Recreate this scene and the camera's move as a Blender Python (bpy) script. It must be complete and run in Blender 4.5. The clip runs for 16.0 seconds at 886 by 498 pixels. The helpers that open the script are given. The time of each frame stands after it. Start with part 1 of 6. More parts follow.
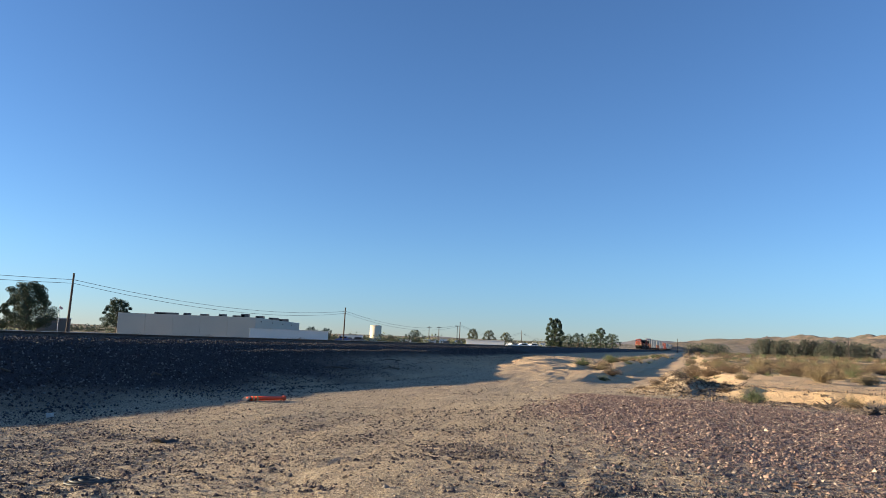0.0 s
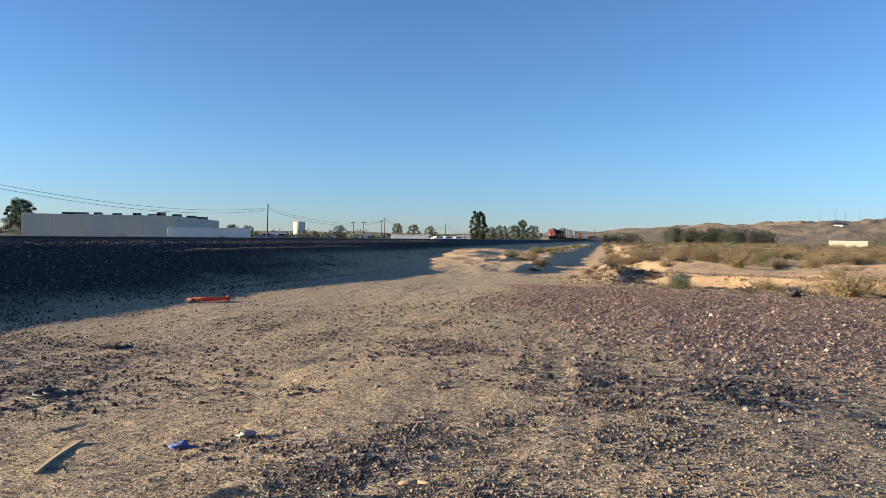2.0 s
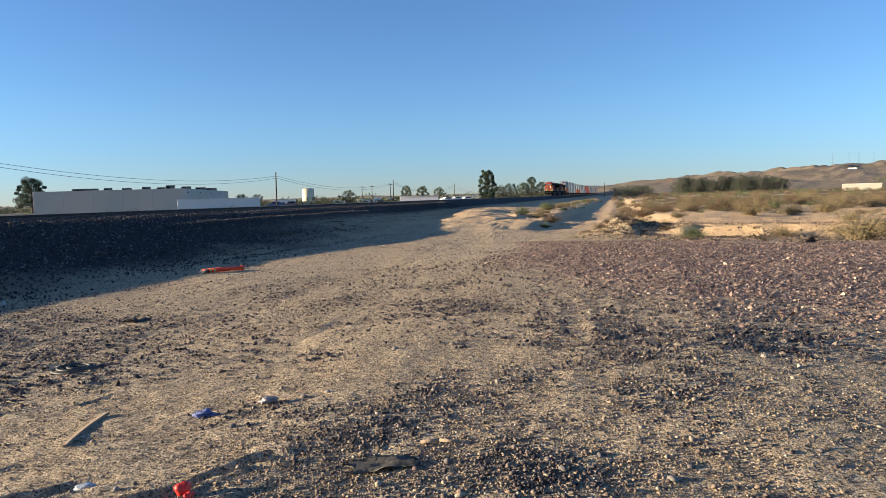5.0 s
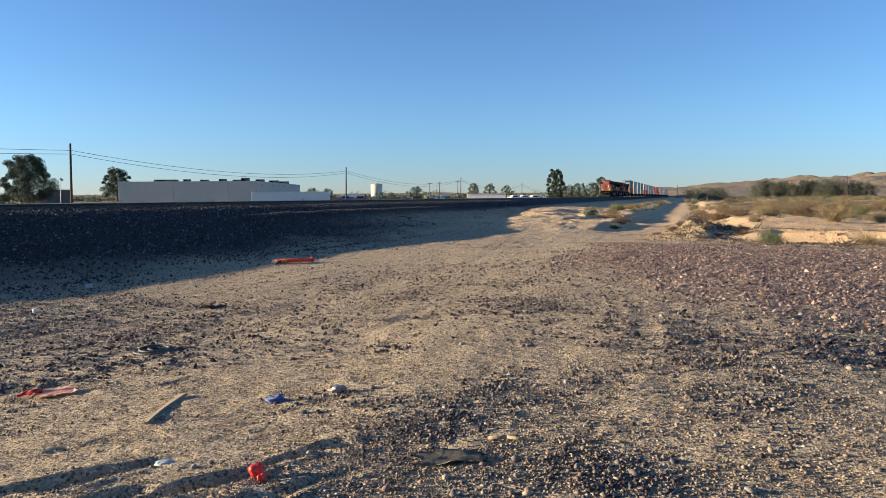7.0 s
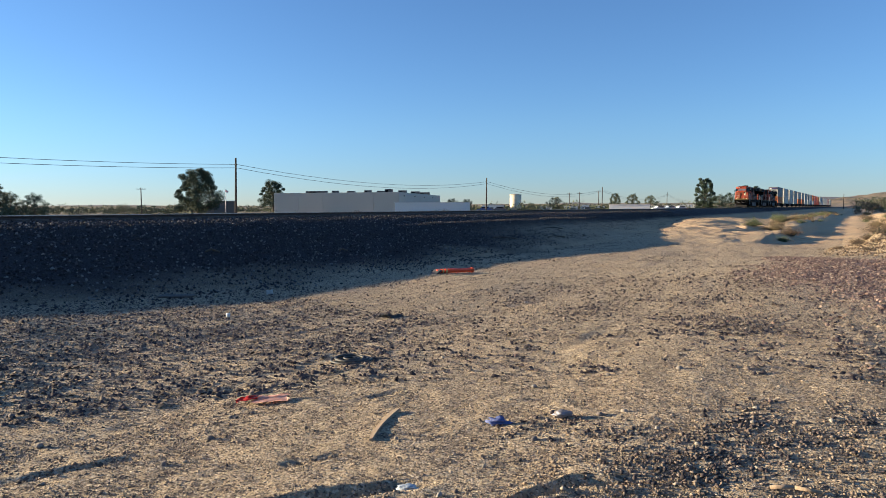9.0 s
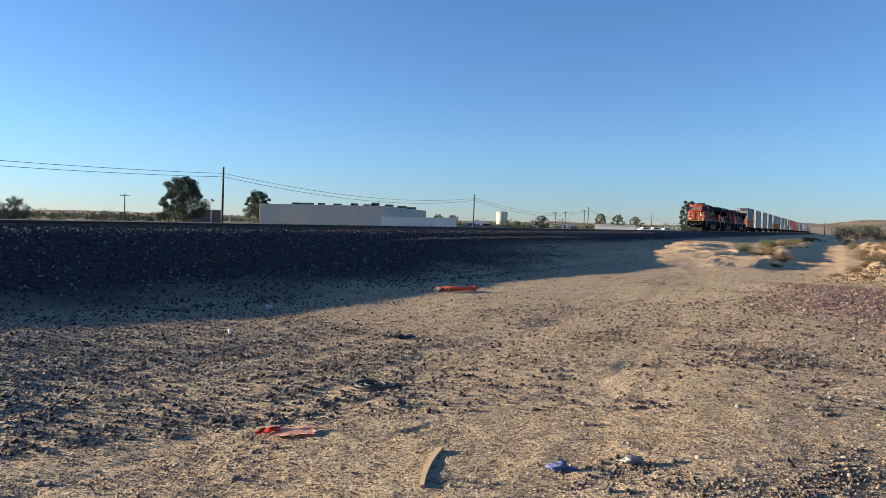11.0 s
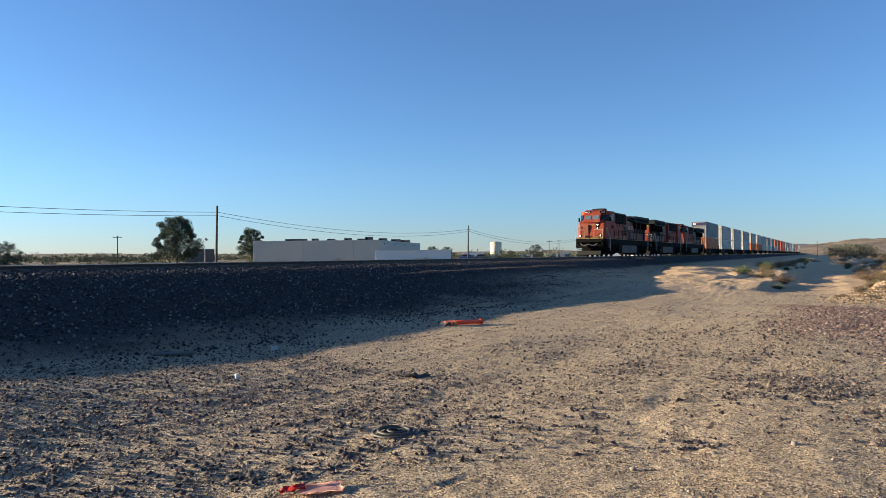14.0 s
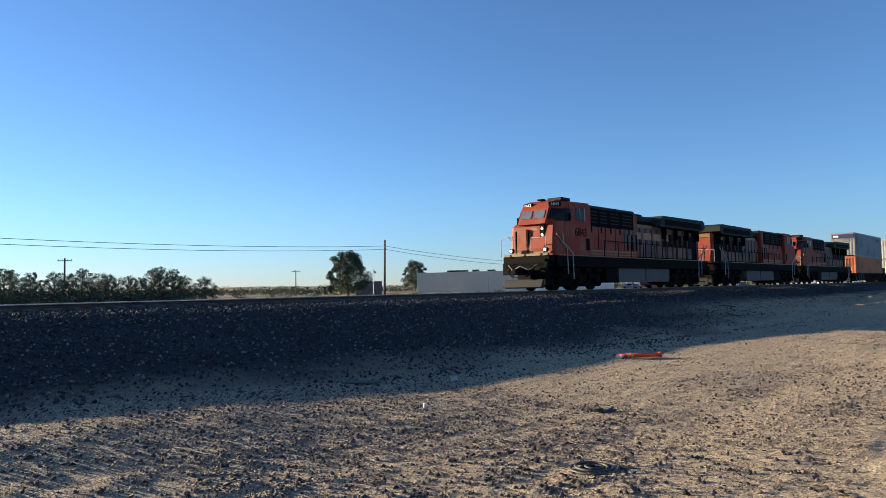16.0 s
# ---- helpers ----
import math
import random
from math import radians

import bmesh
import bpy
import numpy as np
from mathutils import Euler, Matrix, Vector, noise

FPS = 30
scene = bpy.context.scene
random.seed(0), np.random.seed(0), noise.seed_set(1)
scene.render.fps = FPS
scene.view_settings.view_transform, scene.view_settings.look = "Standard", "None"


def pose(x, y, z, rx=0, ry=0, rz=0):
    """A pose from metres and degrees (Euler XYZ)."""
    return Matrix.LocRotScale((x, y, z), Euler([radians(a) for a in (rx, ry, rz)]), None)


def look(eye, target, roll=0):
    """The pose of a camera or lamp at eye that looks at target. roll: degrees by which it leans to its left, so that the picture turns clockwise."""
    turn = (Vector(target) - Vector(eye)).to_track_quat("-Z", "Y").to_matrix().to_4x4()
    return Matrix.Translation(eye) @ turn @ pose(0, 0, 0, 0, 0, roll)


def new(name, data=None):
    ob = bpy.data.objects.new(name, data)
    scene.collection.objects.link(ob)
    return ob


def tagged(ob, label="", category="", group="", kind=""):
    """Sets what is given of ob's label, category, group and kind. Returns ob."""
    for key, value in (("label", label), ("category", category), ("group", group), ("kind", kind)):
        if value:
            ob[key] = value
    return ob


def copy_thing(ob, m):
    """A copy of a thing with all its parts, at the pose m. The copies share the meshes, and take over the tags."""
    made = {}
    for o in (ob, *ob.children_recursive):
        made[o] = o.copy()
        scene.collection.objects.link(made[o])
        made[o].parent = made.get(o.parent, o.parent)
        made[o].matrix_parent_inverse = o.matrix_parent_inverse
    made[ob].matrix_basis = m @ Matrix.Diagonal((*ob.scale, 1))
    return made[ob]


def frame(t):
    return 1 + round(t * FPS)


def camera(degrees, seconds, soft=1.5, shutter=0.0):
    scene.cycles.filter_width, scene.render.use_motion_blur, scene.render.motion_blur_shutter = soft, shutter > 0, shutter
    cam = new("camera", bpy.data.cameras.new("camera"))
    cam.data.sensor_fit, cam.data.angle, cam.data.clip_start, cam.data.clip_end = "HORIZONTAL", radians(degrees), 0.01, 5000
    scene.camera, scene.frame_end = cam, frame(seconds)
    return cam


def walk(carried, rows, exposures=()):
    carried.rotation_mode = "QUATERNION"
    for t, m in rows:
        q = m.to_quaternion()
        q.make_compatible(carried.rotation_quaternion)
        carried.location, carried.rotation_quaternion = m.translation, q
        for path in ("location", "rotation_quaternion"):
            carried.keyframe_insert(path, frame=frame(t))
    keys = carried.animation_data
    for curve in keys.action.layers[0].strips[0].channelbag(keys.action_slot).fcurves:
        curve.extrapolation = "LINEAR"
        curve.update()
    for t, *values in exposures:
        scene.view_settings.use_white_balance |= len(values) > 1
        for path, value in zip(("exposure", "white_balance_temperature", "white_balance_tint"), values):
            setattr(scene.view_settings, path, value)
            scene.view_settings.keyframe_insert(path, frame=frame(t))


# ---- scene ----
cam = camera(64.9, 16.0, soft=0.55)
PATH = [
    (0, (0.045, 0.667, 1.384), (-0.022, 2.648, 1.647), 2.15),
    (0.5, (-0.372, 0.851, 1.384), (-0.294, 2.849, 1.449), -1.01),
    (1, (-0.627, 0.989, 1.402), (-0.466, 2.982, 1.396), -0.88),
    (1.5, (-0.656, 1.003, 1.396), (-0.525, 2.998, 1.350), 1.21),
    (2, (-0.654, 1.014, 1.401), (-0.492, 3.007, 1.368), 0.92),
    (2.5, (-0.649, 1.016, 1.409), (-0.439, 3.004, 1.351), 0.53),
    (3, (-0.656, 1.027, 1.399), (-0.455, 3.015, 1.314), 0.23),
    (5.5, (-0.669, 1.043, 1.391), (-0.559, 3.035, 1.243), -2.10),
    (6, (-0.678, 1.044, 1.385), (-0.606, 3.038, 1.244), -2.12),
    (6.5, (-0.691, 1.042, 1.379), (-0.662, 3.037, 1.233), -1.74),
    (7, (-0.712, 1.049, 1.379), (-0.769, 3.043, 1.230), -0.28),
    (7.5, (-0.789, 1.069, 1.354), (-1.022, 3.047, 1.173), 1.71),
    (8, (-0.937, 1.125, 1.360), (-1.269, 3.087, 1.158), 2.23),
    (8.5, (-1.167, 1.278, 1.364), (-1.580, 3.228, 1.200), 0.66),
    (9, (-1.454, 1.375, 1.370), (-1.898, 3.321, 1.253), -0.27),
    (9.2, (-1.575, 1.433, 1.377), (-2.011, 3.382, 1.281), -0.36),
    (11.5, (-2.164, 1.808, 1.384), (-2.555, 3.769, 1.331), 1.78),
    (12, (-2.258, 1.801, 1.398), (-2.607, 3.770, 1.394), 0.91),
    (12.5, (-2.286, 1.823, 1.408), (-2.629, 3.793, 1.441), 0.52),
    (13, (-2.349, 1.833, 1.410), (-2.702, 3.801, 1.427), 0.61),
    (13.5, (-2.420, 2.030, 1.389), (-2.795, 3.994, 1.404), 0.19),
    (14, (-2.439, 2.087, 1.405), (-2.823, 4.050, 1.424), -0.41),
    (14.5, (-2.495, 2.095, 1.410), (-2.863, 4.061, 1.434), -0.40),
    (15, (-2.544, 2.067, 1.419), (-2.943, 4.026, 1.464), -1.03),
    (15.5, (-2.592, 1.969, 1.434), (-3.121, 3.897, 1.510), -1.44),
    (16, (-2.734, 1.880, 1.449), (-3.548, 3.703, 1.560), -1.0),
]
walk(cam, [(t, look(eye, target, roll)) for t, eye, target, roll in PATH], exposures=[(0.0, 1.6, 5900, 11), (16.0, 1.6, 5900, 11)])

# ---- world, sun, exposure ----
SUN_EL, SUN_FROM = 8.3, Vector((-1.0, -0.03, 0.0)).normalized()
world = bpy.data.worlds.new("sky")
scene.world = world
world.use_nodes = True
wn = world.node_tree.nodes
sky = wn.new("ShaderNodeTexSky")
sky.sky_type, sky.sun_disc = "NISHITA", False
sky.sun_elevation = radians(SUN_EL)
sky.sun_rotation = math.atan2(SUN_FROM.x, SUN_FROM.y)
sky.altitude, sky.air_density, sky.dust_density, sky.ozone_density = 700, 1.0, 0.05, 4.5
calm = wn.new("ShaderNodeHueSaturation")
calm.inputs["Saturation"].default_value = 0.96
haze = wn.new("ShaderNodeMix")
haze.data_type, haze.blend_type = "RGBA", "MULTIPLY"
haze.inputs["Factor"].default_value, haze.inputs["B"].default_value = 1.0, (1.07, 0.965, 0.93, 1)
world.node_tree.links.new(sky.outputs[0], calm.inputs["Color"])
world.node_tree.links.new(calm.outputs[0], haze.inputs["A"])
# desert haze: towards the horizon the sky pales to a cooler blue, all the way round
place, parts_, low = wn.new("ShaderNodeTexCoord"), wn.new("ShaderNodeSeparateXYZ"), wn.new("ShaderNodeMapRange")
low.interpolation_type = "SMOOTHSTEP"
low.inputs["From Min"].default_value, low.inputs["From Max"].default_value = -0.02, 0.13
low.inputs["To Min"].default_value, low.inputs["To Max"].default_value = 1.0, 0.0
cool = wn.new("ShaderNodeMix")
cool.data_type, cool.blend_type = "RGBA", "MULTIPLY"
cool.inputs["B"].default_value = (0.79, 0.865, 1.02, 1)
world.node_tree.links.new(place.outputs["Generated"], parts_.inputs[0])
world.node_tree.links.new(parts_.outputs["Z"], low.inputs["Value"])
world.node_tree.links.new(low.outputs["Result"], cool.inputs["Factor"])
world.node_tree.links.new(haze.outputs["Result"], cool.inputs["A"])
world.node_tree.links.new(cool.outputs["Result"], wn["Background"].inputs[0])
wn["Background"].inputs[1].default_value = 0.078
sun = new("sun", bpy.data.lights.new("sun", "SUN"))
sun.data.energy, sun.data.angle, sun.data.color = 5.0, radians(0.53), (1.0, 0.80, 0.50)
to_sun = SUN_FROM * math.cos(radians(SUN_EL)) + Vector((0, 0, math.sin(radians(SUN_EL))))
sun.matrix_world = look(to_sun * 50, (0, 0, 0))

# ---- the railway's own directions: s along the track, p across it to the far side ----
ALONG, ACROSS = np.array((0.30603, 0.95202)), np.array((-0.95202, 0.30603))
TRACK_P, RAIL_Z = 23.9, 1.20


def at(s, p, z=0.0):
    return Vector((s * ALONG[0] + p * ACROSS[0], s * ALONG[1] + p * ACROSS[1], z))


def sp_of(x, y):
    return x * ALONG[0] + y * ALONG[1], x * ACROSS[0] + y * ACROSS[1]


def bearing(az, d, z=0.0):
    """A place by its bearing in degrees, clockwise from ahead, and its distance."""
    return Vector((-0.7 + d * math.sin(radians(az)), 1.0 + d * math.cos(radians(az)), z))


# ---- smooth noise and the lie of the land ----
def lattice(ix, iy, seed):
    n = (ix.astype(np.int64) * 374761393 + iy.astype(np.int64) * 668265263 + seed * 982451653) & 0x7FFFFFFF
    n = ((n ^ (n >> 13)) * 1274126177) & 0x7FFFFFFF
    return ((n ^ (n >> 16)) & 0xFFFF) / 65535.0


def vnoise(x, y, seed=0):
    x, y = np.asarray(x, float), np.asarray(y, float)
    ix, iy = np.floor(x), np.floor(y)
    fx, fy = x - ix, y - iy
    fx, fy = fx * fx * (3 - 2 * fx), fy * fy * (3 - 2 * fy)
    a, b = lattice(ix, iy, seed), lattice(ix + 1, iy, seed)
    c, d = lattice(ix, iy + 1, seed), lattice(ix + 1, iy + 1, seed)
    return (a + (b - a) * fx) * (1 - fy) + (c + (d - c) * fx) * fy - 0.5


def fbm(x, y, octaves=4, seed=0):
    return sum(vnoise(x * 2 ** k, y * 2 ** k, seed + k) / 2 ** k for k in range(octaves))


def smooth(a, b, v):
    t = np.clip((np.asarray(v, float) - a) / (b - a), 0, 1)
    return t * t * (3 - 2 * t)


def bump_at(s, p, s0, p0, rs, rp):
    return np.exp(-((s - s0) / rs) ** 2 - ((p - p0) / rp) ** 2)


# tyre tracks: (s start, s end, p at start, p at end, sway, depth, half width)
RUTS = [
    (1.0, 62.0, 10.6, 9.6, 0.5, 0.007, 0.15), (1.0, 62.0, 9.3, 8.3, 0.5, 0.008, 0.16), (1.0, 58.0, 8.2, 7.6, 0.7, 0.008, 0.13), (3.0, 58.0, 9.9, 7.0, 0.9, 0.006, 0.12),
    (3.0, 55.0, 7.0, 8.4, 0.8, 0.007, 0.14), (4.0, 55.0, 5.4, 7.4, 0.9, 0.007, 0.14), (4.0, 52.0, 3.6, 6.8, 1.0, 0.006, 0.14), (5.0, 52.0, 2.3, 6.0, 1.1, 0.007, 0.13),
    (5.0, 50.0, 1.1, 5.2, 1.2, 0.006, 0.14), (6.0, 48.0, -0.3, 4.6, 1.0, 0.005, 0.13), (12.0, 46.0, 6.4, 2.6, 0.8, 0.005, 0.13), (10.0, 50.0, 4.6, 9.4, 1.0, 0.006, 0.14),
]
# short deep furrows with tread: (x0, y0, x1, y1, half width, depth)
TREADS = [(-4.3, 4.12, -2.30, 5.32, 0.085, 0.052), (-2.75, 4.22, -1.15, 5.48, 0.08, 0.056), (-3.15, 4.28, -2.05, 4.74, 0.08, 0.046), (-2.5, 3.92, -1.15, 4.92, 0.08, 0.042),
          (-4.1, 5.20, -2.95, 5.78, 0.07, 0.028), (-3.95, 6.8, -3.15, 7.65, 0.07, 0.028), (-6.0, 7.4, -2.9, 8.0, 0.10, 0.024), (-5.6, 4.9, -4.3, 5.9, 0.08, 0.034)]


def rut_line(s, rut):
    """The p of a tyre track at s, and how plainly it shows there."""
    s0, s1, p0, p1, sway, deep, half = rut
    line = p0 + (p1 - p0) * smooth(s0, s1, s) + sway * np.sin(s * 0.13 + p0 * 1.7) + 0.10 * np.sin(s * 0.9 + p0 * 5) + 0.05 * np.sin(s * 2.3 + p0 * 11)
    there = smooth(s0, s0 + 2, s) * smooth(s1, s1 - 6, s) * (0.55 + 0.35 * np.sin(s * 0.8 + p0 * 7) * np.sin(s * 0.37 + p0 * 3) + 0.2 * np.sin(s * 2.9 + p0)).clip(0, 1.0)
    return line, there


def furrows(x, y):
    """Short deep wheel furrows with tread marks near the standpoint."""
    z = np.zeros(np.shape(x))
    near = (x > -7) & (x < 0) & (y > 3) & (y < 9)
    if not near.any():
        return z
    xn, yn = x[near], y[near]
    for x0, y0, x1, y1, half, deep in TREADS:
        ll = math.hypot(x1 - x0, y1 - y0)
        ux, uy = (x1 - x0) / ll, (y1 - y0) / ll
        u, d = (xn - x0) * ux + (yn - y0) * uy, -(xn - x0) * uy + (yn - y0) * ux
        d = (d + 0.06 * np.sin(u * 1.3 + x0) + 0.16 * fbm(u / 0.5, x0 + d / 0.8, 3, 17)) / (half * (1 + 0.8 * fbm(u / 0.3, x0 + u * 0, 2, 23)))
        there = smooth(0, 0.5, u) * smooth(ll, ll - 0.5, u) * (0.70 + 1.5 * fbm(u / 0.45, x0 + u * 0, 3, 8)).clip(0.12, 1.25)
        tread = 0.018 * np.sin(u * 75 + np.abs(d) * 5) * np.exp(-d ** 4)
        z[near] += there * (0.85 * deep * (-np.exp(-d ** 4) + 0.4 * np.exp(-((np.abs(d) - 1.5) / 0.6) ** 2)) + tread)
    return z


def land(s, p):
    """Height of the ground at s, p (arrays)."""
    s, p = np.asarray(s, float), np.asarray(p, float)
    x, y = s * ALONG[0] + p * ACROSS[0], s * ALONG[1] + p * ACROSS[1]
    z = np.interp(p, (-60, -8, 0, 3, 7, 11, 13.6), (-0.3, -0.2, -0.08, -0.16, -0.42, -0.5, -0.5))
    z = z + 0.30 * smooth(13, 1, s) * smooth(8, 13.5, p)
    z = z + (-0.68 - z) * smooth(20, 36, s)
    z = z + 0.12 * fbm(x / 9, y / 9, 3, 3) * smooth(14, 40, np.hypot(x, y)) + 0.05 * fbm(x / 2.1, y / 2.1, 3, 9)
    # the wash on the open side: a cut bank, then the higher sandy flat behind it
    edge = 33.4 + 2.2 * fbm(p / 3.5, p * 0 + 3.3, 3, 21) + 0.10 * (p + 2)
    flat = smooth(-0.2, -2.5, p) * smooth(edge, edge + 0.55, s)
    z = z + flat * (0.52 + 0.30 * fbm(x / 5, y / 5, 3, 4) * smooth(34, 48, s) + 0.07 * fbm(x / 0.9, y / 0.9, 4, 6))
    # the sandy ramp up to the rails, the terrace beside the sunken dirt road, and its bushy ridge
    z = z + 0.62 * smooth(-7, 13, s - 47 - 3.2 * np.maximum(p - 11.5, 0) + 3.0 * fbm(p / 1.6, s / 3.0, 3, 33)) * smooth(104, 80, s) * smooth(5.5, 15.0, p)
    z = z + 0.34 * fbm(x / 1.3, y / 1.3, 4, 31) * bump_at(s, p, 62, 9, 18, 6)
    face = 5.3 + 0.7 * fbm(s / 4.0, s * 0 + 1.7, 3, 35)
    z = z + 0.27 * smooth(face, face + 1.1, p) * smooth(40, 47, s)
    z = z + 0.16 * smooth(56, 72, s) * bump_at(s, p, s, 7.4, 1, 1.5) * (1 + 0.8 * fbm(s / 5, p / 2, 3, 37))
    z = z - 0.10 * smooth(38, 48, s) * smooth(face + 0.2, face - 0.4, p) * smooth(1.6, 2.8, p)
    # heap of earth and brush
    z = z + 0.72 * bump_at(s, p, 35.6, 0.4, 2.6, 1.5) * (1 + 0.9 * fbm(x / 0.9, y / 0.9, 3, 41))
    # tyre tracks
    for rut in RUTS:
        line, there = rut_line(s, rut)
        d = (p - line) / rut[6]
        z = z + there * rut[5] * 0.75 * (-np.exp(-d ** 4) + 0.75 * np.exp(-((np.abs(d) - 1.6) / 0.55) ** 2))
    z = z + furrows(x, y)
    # the railway bank
    wob = 0.30 * fbm(s / 7, p * 0 + 0.5, 3, 51)
    lift = np.interp(p + wob * smooth(21, 17, p), (13.2, 14.6, 17.0, 20.9, 21.6, 22.4, 25.4, 26.2, 27.2, 33.0, 36.0),
                     (-9.0, -0.46, -0.02, 0.86, 0.96, 1.0, 1.0, 0.96, 0.8, -0.5, -9.0))
    lift = lift + 0.10 * fbm(s / 1.4, p / 1.4, 3, 61) * smooth(21.2, 19, p) * smooth(12, 15, p)
    ledge = 0.22 * bump_at(s, p, s, 19.0, 1, 0.5) * smooth(24, 30, s) * smooth(60, 45, s)
    z = np.maximum(z, lift + ledge)
    # beyond the railway
    far = smooth(28, 34, p)
    z = z * (1 - far) + far * (-0.6 + 0.5 * fbm(x / 40, y / 40, 2, 71))
    # far rising plain
    r = np.hypot(x, y)
    z = z + smooth(700, 2600, r) * smooth(-10, 120, p) * (14 + 16 * fbm(x / 900, y / 900, 3, 81))
    return z


def ground_z(x, y):
    s, p = sp_of(x, y)
    return float(land(np.array([s]), np.array([p]))[0])


# ---- small building kit ----
def link(name, data, parent=None, label=""):
    ob = new(name, data)
    ob.parent = parent
    return tagged(ob, label)


def part(name, bm, material, parent=None, label="", flat=True):
    """Links a bmesh as one mesh object under a thing or under a part."""
    me = bpy.data.meshes.new(name)
    bm.to_mesh(me)
    bm.free()
    me.materials.append(material)
    if not flat:
        me.shade_smooth()
    return link(name, me, parent, label)


def thing(name, place, label, category, group="", turn=0.0):
    """An empty at a thing's base."""
    ob = tagged(new(name), label, category, group)
    ob.empty_display_size = 0.2
    ob.matrix_basis = Matrix.Translation(place) @ pose(0, 0, 0, 0, 0, turn)
    return ob


def add_box(bm, c, d, bevel=0.0, m=None):
    """A bevelled box of centre c and sizes d."""
    made = bmesh.ops.create_cube(bm, size=1.0, matrix=Matrix.Translation(c) @ Matrix.Diagonal((*d, 1)))
    vs = made["verts"]
    if bevel:
        es = list({e for v in vs for e in v.link_edges})
        out = bmesh.ops.bevel(bm, geom=es, offset=bevel, segments=1, affect="EDGES", profile=0.5)
        vs = list({v for f in out["faces"] for v in f.verts} | {v for v in vs if v.is_valid})
    if m is not None:
        bmesh.ops.transform(bm, matrix=m, verts=vs)
    return bm


def box(c, d, bevel=0.0):
    return add_box(bmesh.new(), c, d, bevel)


def add_prism(bm, outline, y0, y1):
    """An outline in x, z drawn out from y0 to y1."""
    a = [bm.verts.new((x, y0, z)) for x, z in outline]
    b = [bm.verts.new((x, y1, z)) for x, z in outline]
    n = len(a)
    bm.faces.new(a)
    bm.faces.new(b[::-1])
    for i in range(n):
        bm.faces.new((a[i - 1], b[i - 1], b[i], a[i])[::-1])
    bmesh.ops.recalc_face_normals(bm, faces=bm.faces[:])
    return bm


def add_rod(bm, a, b, r0, r1=None, sides=8):
    a, b = Vector(a), Vector(b)
    m = Matrix.Translation((a + b) / 2) @ (b - a).to_track_quat("Z", "Y").to_matrix().to_4x4()
    bmesh.ops.create_cone(bm, cap_ends=True, segments=sides, radius1=r0, radius2=r0 if r1 is None else r1,
                          depth=(b - a).length, matrix=m)
    return bm


def rods(points, r, sides=6):
    bm = bmesh.new()
    for a, b in zip(points, points[1:]):
        add_rod(bm, a, b, r, r, sides)
    return bm


def quick_mesh(name, verts, faces, material):
    me = bpy.data.meshes.new(name)
    verts, faces = np.asarray(verts, np.float32), np.asarray(faces, np.int32)
    n, k = faces.shape
    me.vertices.add(len(verts))
    me.vertices.foreach_set("co", verts.ravel())
    me.loops.add(n * k)
    me.loops.foreach_set("vertex_index", faces.ravel())
    me.polygons.add(n)
    me.polygons.foreach_set("loop_start", np.arange(0, n * k, k, dtype=np.int32))
    me.update(calc_edges=True)
    me.validate()
    me.materials.append(material)
    return me


